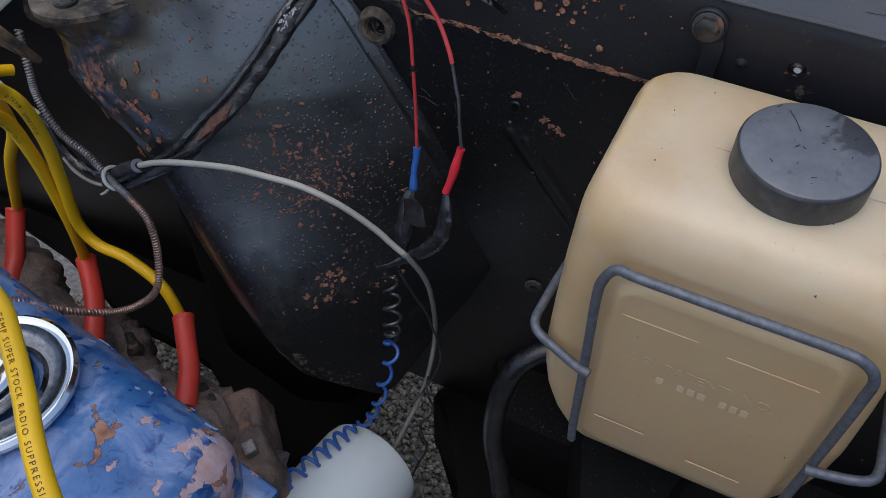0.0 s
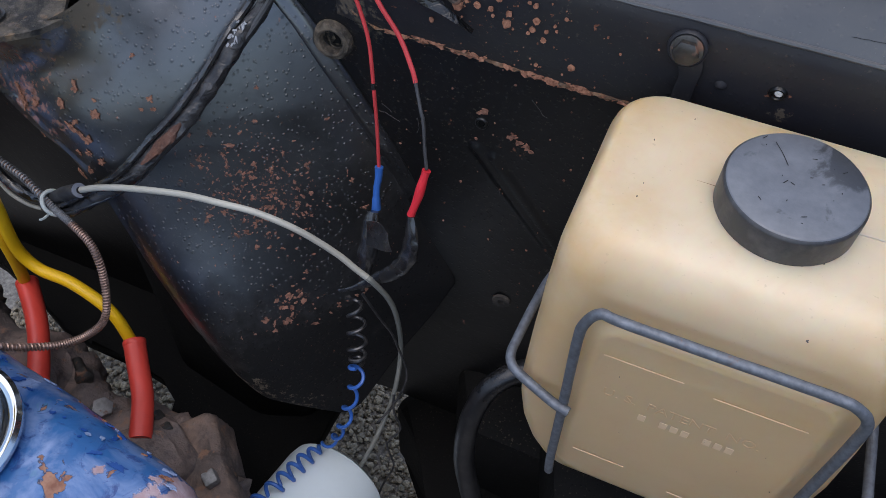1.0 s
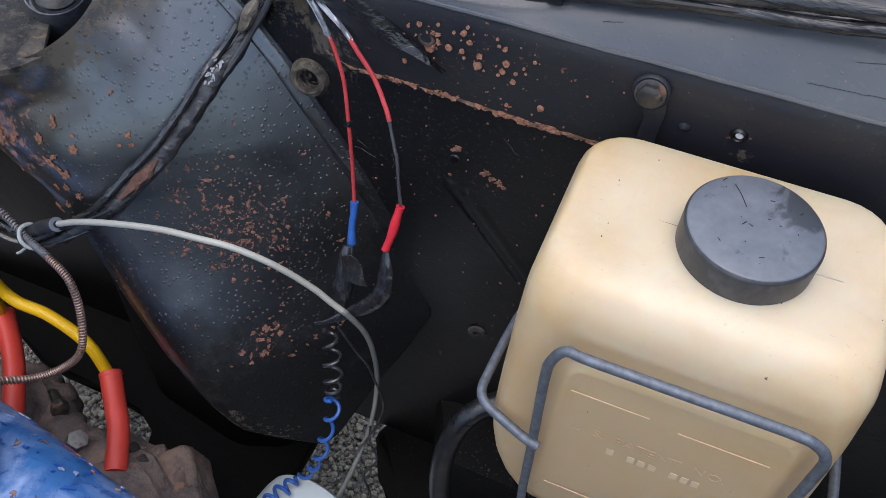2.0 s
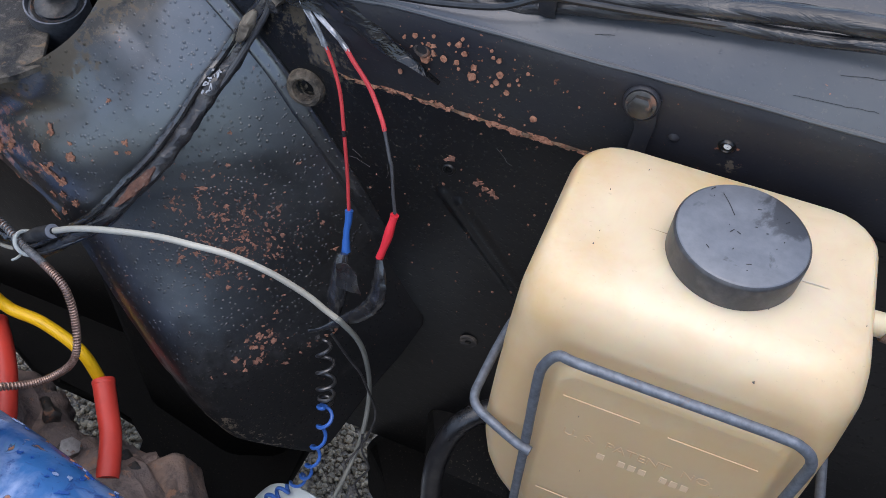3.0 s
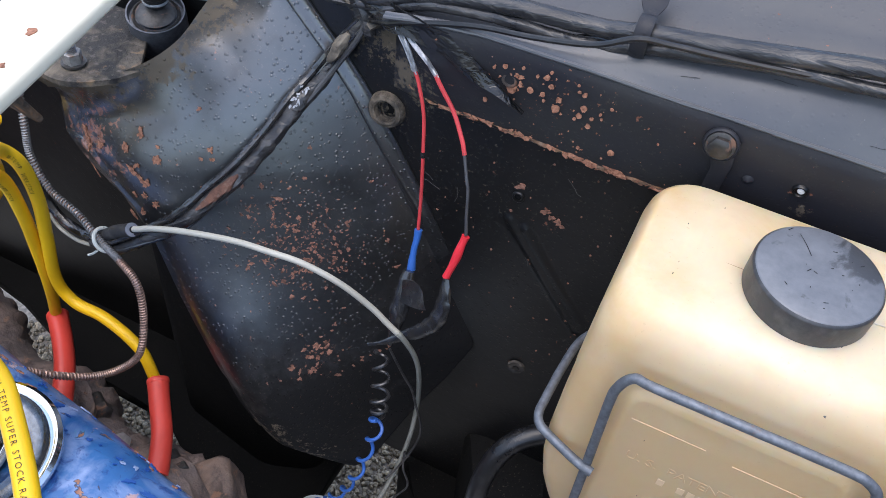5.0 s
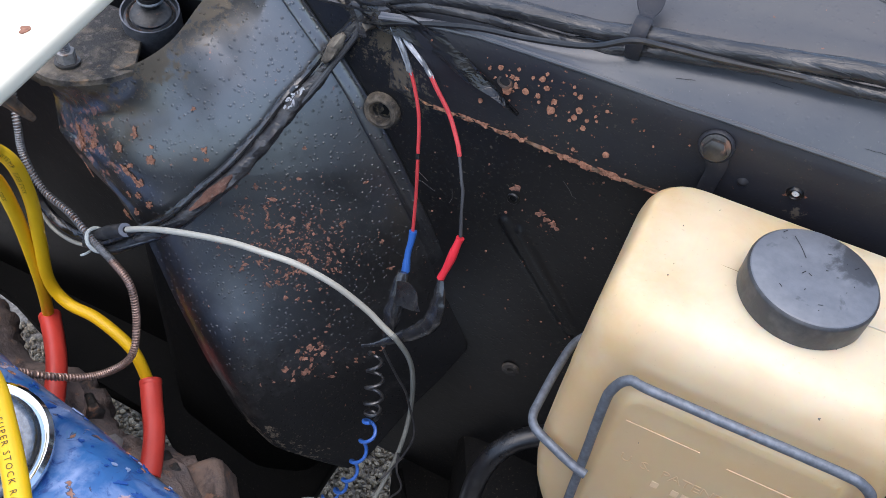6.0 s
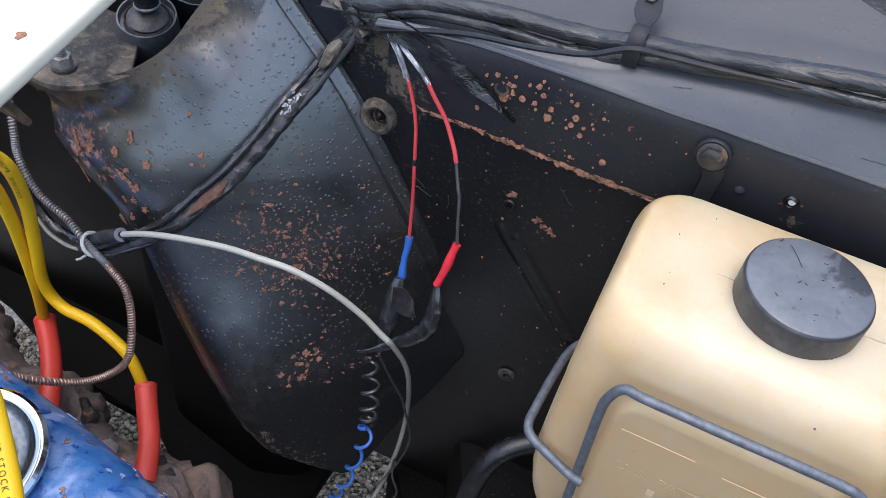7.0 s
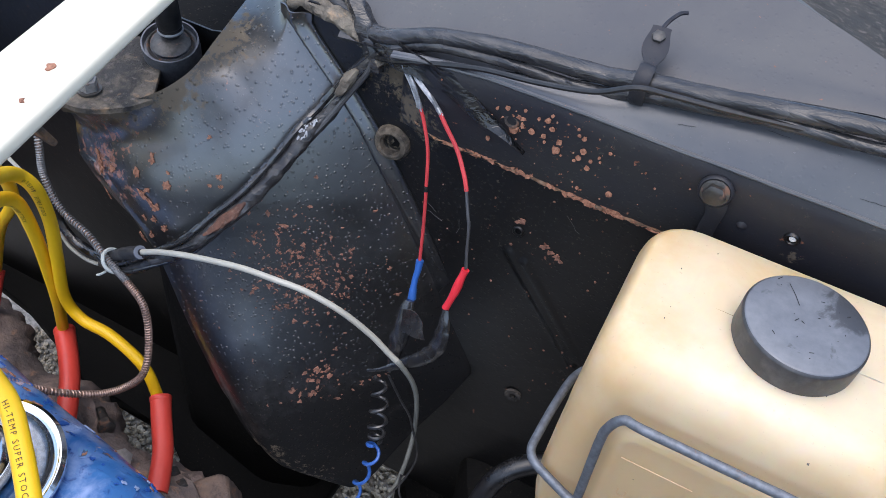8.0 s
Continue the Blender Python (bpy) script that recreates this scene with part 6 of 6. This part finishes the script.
def manifold():
    """A lumpy cast log with stubs to the head, clamps and an end block."""
    ob = thing("exhaust_manifold", (-0.45, 0.2, 0.60), "rusty brown cast iron exhaust manifold", "exhaust manifold")
    log = [Vector((-0.78 + 0.006 * i, 0.199 + 0.006 * math.sin(i * 0.25) + 0.004 * min(max((50 - i) / 12, 0), 1), 0.618 + 0.006 * math.sin(i * 0.185 + 1))) for i in range(90)]
    bm = sweep(bmesh.new(), log, lambda t: 0.0262 + 0.0090 * min(max((0.55 - t) * 8, 0), 1) + 0.004 * math.sin(t * 31) + 0.003 * noise.noise(Vector((t * 40, 1, 0))), 30, 0.9, 0.25)
    for v in bm.verts:
        v.co += Vector((0.5, 1, 1)) * (0.0022 * noise.noise(v.co * 90) + 0.0010 * noise.noise(v.co * 230))
    part("log", turned(bm), CAST, ob, "lumpy rusty casting", 70)
    for x in (-0.575, -0.43, -0.305):
        part("stub", turned(sweep(bmesh.new(), spline([(x, 0.150, 0.655), (x + 0.004, 0.180, 0.650), (x + 0.008, 0.205, 0.632)], 5), 0.028, 14, 0.8, 0.3, 4)), CAST, ob)
    for x, y, z, ax in ((-0.3900, 0.2240, 0.6400, (0.75, -0.45, 0.25)), (-0.3010, 0.2080, 0.6500, (0.75, -0.45, 0.25))):
        b = part("stud_bolt", tube([Vector((x, y, z)) - Vector(ax) * 0.012, (x, y, z), Vector((x, y, z)) + Vector(ax) * 0.010], 0.0042, 12, 4, uneven=0.1), BOLT_STEEL, ob, "rusty stud lying on the casting")
        part("nut", hexagon(Vector((x, y, z)) + Vector(ax) * 0.008, ax, 0.012, 0.007), BOLT_STEEL, b)
    for x, y, z in ((-0.3475, 0.1986, 0.6480), (-0.500, 0.205, 0.652)):
        b = part("bolt", hexagon((x, y, z), (0.35, 0.15, 1), 0.0135, 0.009), PALE_BOLT, ob, "pale dusty bolt head")
        part("washer", lathe([(0.002, 0), (0.0095, 0), (0.0095, 0.0016), (0.002, 0.0016)], (x, y, z - 0.001), (0.35, 0.15, 1), 18, False), BOLT_STEEL, b)
    bm = block((-0.272, 0.199, 0.614), (0.084, 0.060, 0.050), 0.007, 4, pose(0, 0, 0, 12, 8, -36))
    bmesh.ops.subdivide_edges(bm, edges=[e for e in bm.edges if e.calc_length() > 0.012], cuts=5, use_grid_fill=True)
    for v in bm.verts:
        v.co += Vector((1, 1, 1)) * (0.0014 * noise.noise(v.co * 45) + 0.0010 * noise.noise(v.co * 170))
    part("end_block", turned(bm), CAST_WARM, ob, "boxy end of the casting", 70)
    part("spacer", block((-0.2480, 0.188, 0.644), (0.011, 0.010, 0.010), 0.002, 2, pose(0, 0, 0, 10, 5, -35)), PALE_BOLT, ob, "pale square nut")
    return ob


manifold()

oil_filter = thing("oil_filter", (-0.22, 0.22, 0.50), "pale blue-white spin-on oil filter on the engine's side", "oil filter")
FILTER_AXIS = Vector((0.10, 0.97, -0.20)).normalized()
part("can", lathe([(0.0435, 0.0), (0.045, 0.004), (0.045, 0.085), (0.0435, 0.093), (0.037, 0.098), (0.018, 0.1), (0.0002, 0.1)], Vector((-0.191, 0.261, 0.545)) - FILTER_AXIS * 0.1, FILTER_AXIS, 48, False), FILTER_PAINT, oil_filter)
part("neck", lathe([(0.0002, -0.03), (0.03, -0.03), (0.03, 0.001), (0.04, 0.001)], Vector((-0.191, 0.261, 0.545)) - FILTER_AXIS * 0.1, FILTER_AXIS, 32, False), SHELL_PAINT, oil_filter)
bm = bmesh.new()
rng = random.Random(12)
for k in range(14):
    a, s = rng.uniform(0.2, 1.9), rng.uniform(0.05, 0.095)
    u = FILTER_AXIS.orthogonal().normalized()
    v = FILTER_AXIS.cross(u)
    d = u * math.cos(a + 1.2) + v * math.sin(a + 1.2)
    patch(bm, Vector((-0.191, 0.261, 0.545)) - FILTER_AXIS * (0.1 - s) + d * 0.0451, d, rng.uniform(0.0006, 0.002), k, 0.8, 8)
part("oil_stains", bm, SHELL_PAINT, oil_filter, "dark oil specks")

# ---------------------------------------------------------------- plug leads


def plug_lead(jacket, boot, words="", start=0.0, facing=(0.5, -0.6, 0.6), label="yellow spark plug lead with a red rubber boot", radius=0.0044):
    ob = thing("spark_plug_lead", jacket[-1], label, "plug lead", "spark plug leads")
    path = spline(jacket, 12)
    part("jacket", sweep(bmesh.new(), path, radius, 14), YELLOW, ob, "yellow silicone jacket")
    if boot:
        b = part("boot", tube(boot, lambda t: 0.0081 - 0.0004 * math.sin(math.pi * t), 18, 8), RED_PLASTIC, ob, "red rubber boot")
        d = (Vector(boot[1]) - Vector(boot[0])).normalized()
        part("rim", lathe([(0.0045, -0.0003), (0.0079, -0.0005), (0.0083, 0.0002), (0.0083, 0.003), (0.0079, 0.0036)], boot[0], d, 24, False), RED_PLASTIC, b)
    if words:
        part("print", lettering(words, radius * 0.74, path, radius, facing, start), INK, ob, "dark printed words")
    return ob


plug_lead([(-0.36, 0.19, 0.935), (-0.387, 0.220, 0.903), (-0.388, 0.230, 0.884), (-0.399, 0.240, 0.843), (-0.412, 0.245, 0.797), (-0.423, 0.248, 0.746), (-0.413, 0.249, 0.725), (-0.386, 0.250, 0.721), (-0.357, 0.248, 0.706), (-0.344, 0.244, 0.677)], [(-0.343, 0.245, 0.680), (-0.332, 0.232, 0.6745), (-0.317, 0.215, 0.670), (-0.307, 0.200, 0.668), (-0.299, 0.186, 0.666)], "HI-TEMP   SUPER STOCK", 0.055)
plug_lead([(-0.365, 0.18, 0.92), (-0.397, 0.220, 0.878), (-0.412, 0.235, 0.831), (-0.427, 0.245, 0.777), (-0.437, 0.250, 0.726), (-0.449, 0.254, 0.680)], [(-0.449, 0.255, 0.682), (-0.430, 0.239, 0.678), (-0.413, 0.222, 0.675), (-0.397, 0.200, 0.669), (-0.388, 0.185, 0.666)], "HI-TEMP   SUPER STOCK", 0.05)
plug_lead([(-0.40, 0.20, 0.92), (-0.425, 0.235, 0.875), (-0.455, 0.255, 0.82), (-0.50, 0.265, 0.76), (-0.540, 0.271, 0.682)], [(-0.541, 0.271, 0.684), (-0.534, 0.255, 0.668), (-0.525, 0.238, 0.655), (-0.512, 0.21, 0.645)])
plug_lead([(-0.62, 0.25, 0.845), (-0.56, 0.262, 0.838), (-0.525, 0.28, 0.828), (-0.515, 0.31, 0.812)], None, label="yellow plug lead crossing behind the others")
plug_lead([(-0.36, 0.145, 0.87), (-0.305, 0.122, 0.889), (-0.281, 0.113, 0.892), (-0.264, 0.102, 0.890), (-0.243, 0.086, 0.885), (-0.223, 0.069, 0.880), (-0.205, 0.055, 0.870), (-0.17, 0.03, 0.84), (-0.15, 0.0, 0.80)], None, "HI-TEMP SUPER STOCK RADIO SUPPRESSION", 0.090, (0.25, -0.35, 1), "yellow spark plug lead arching over the filler cap", 0.0052)
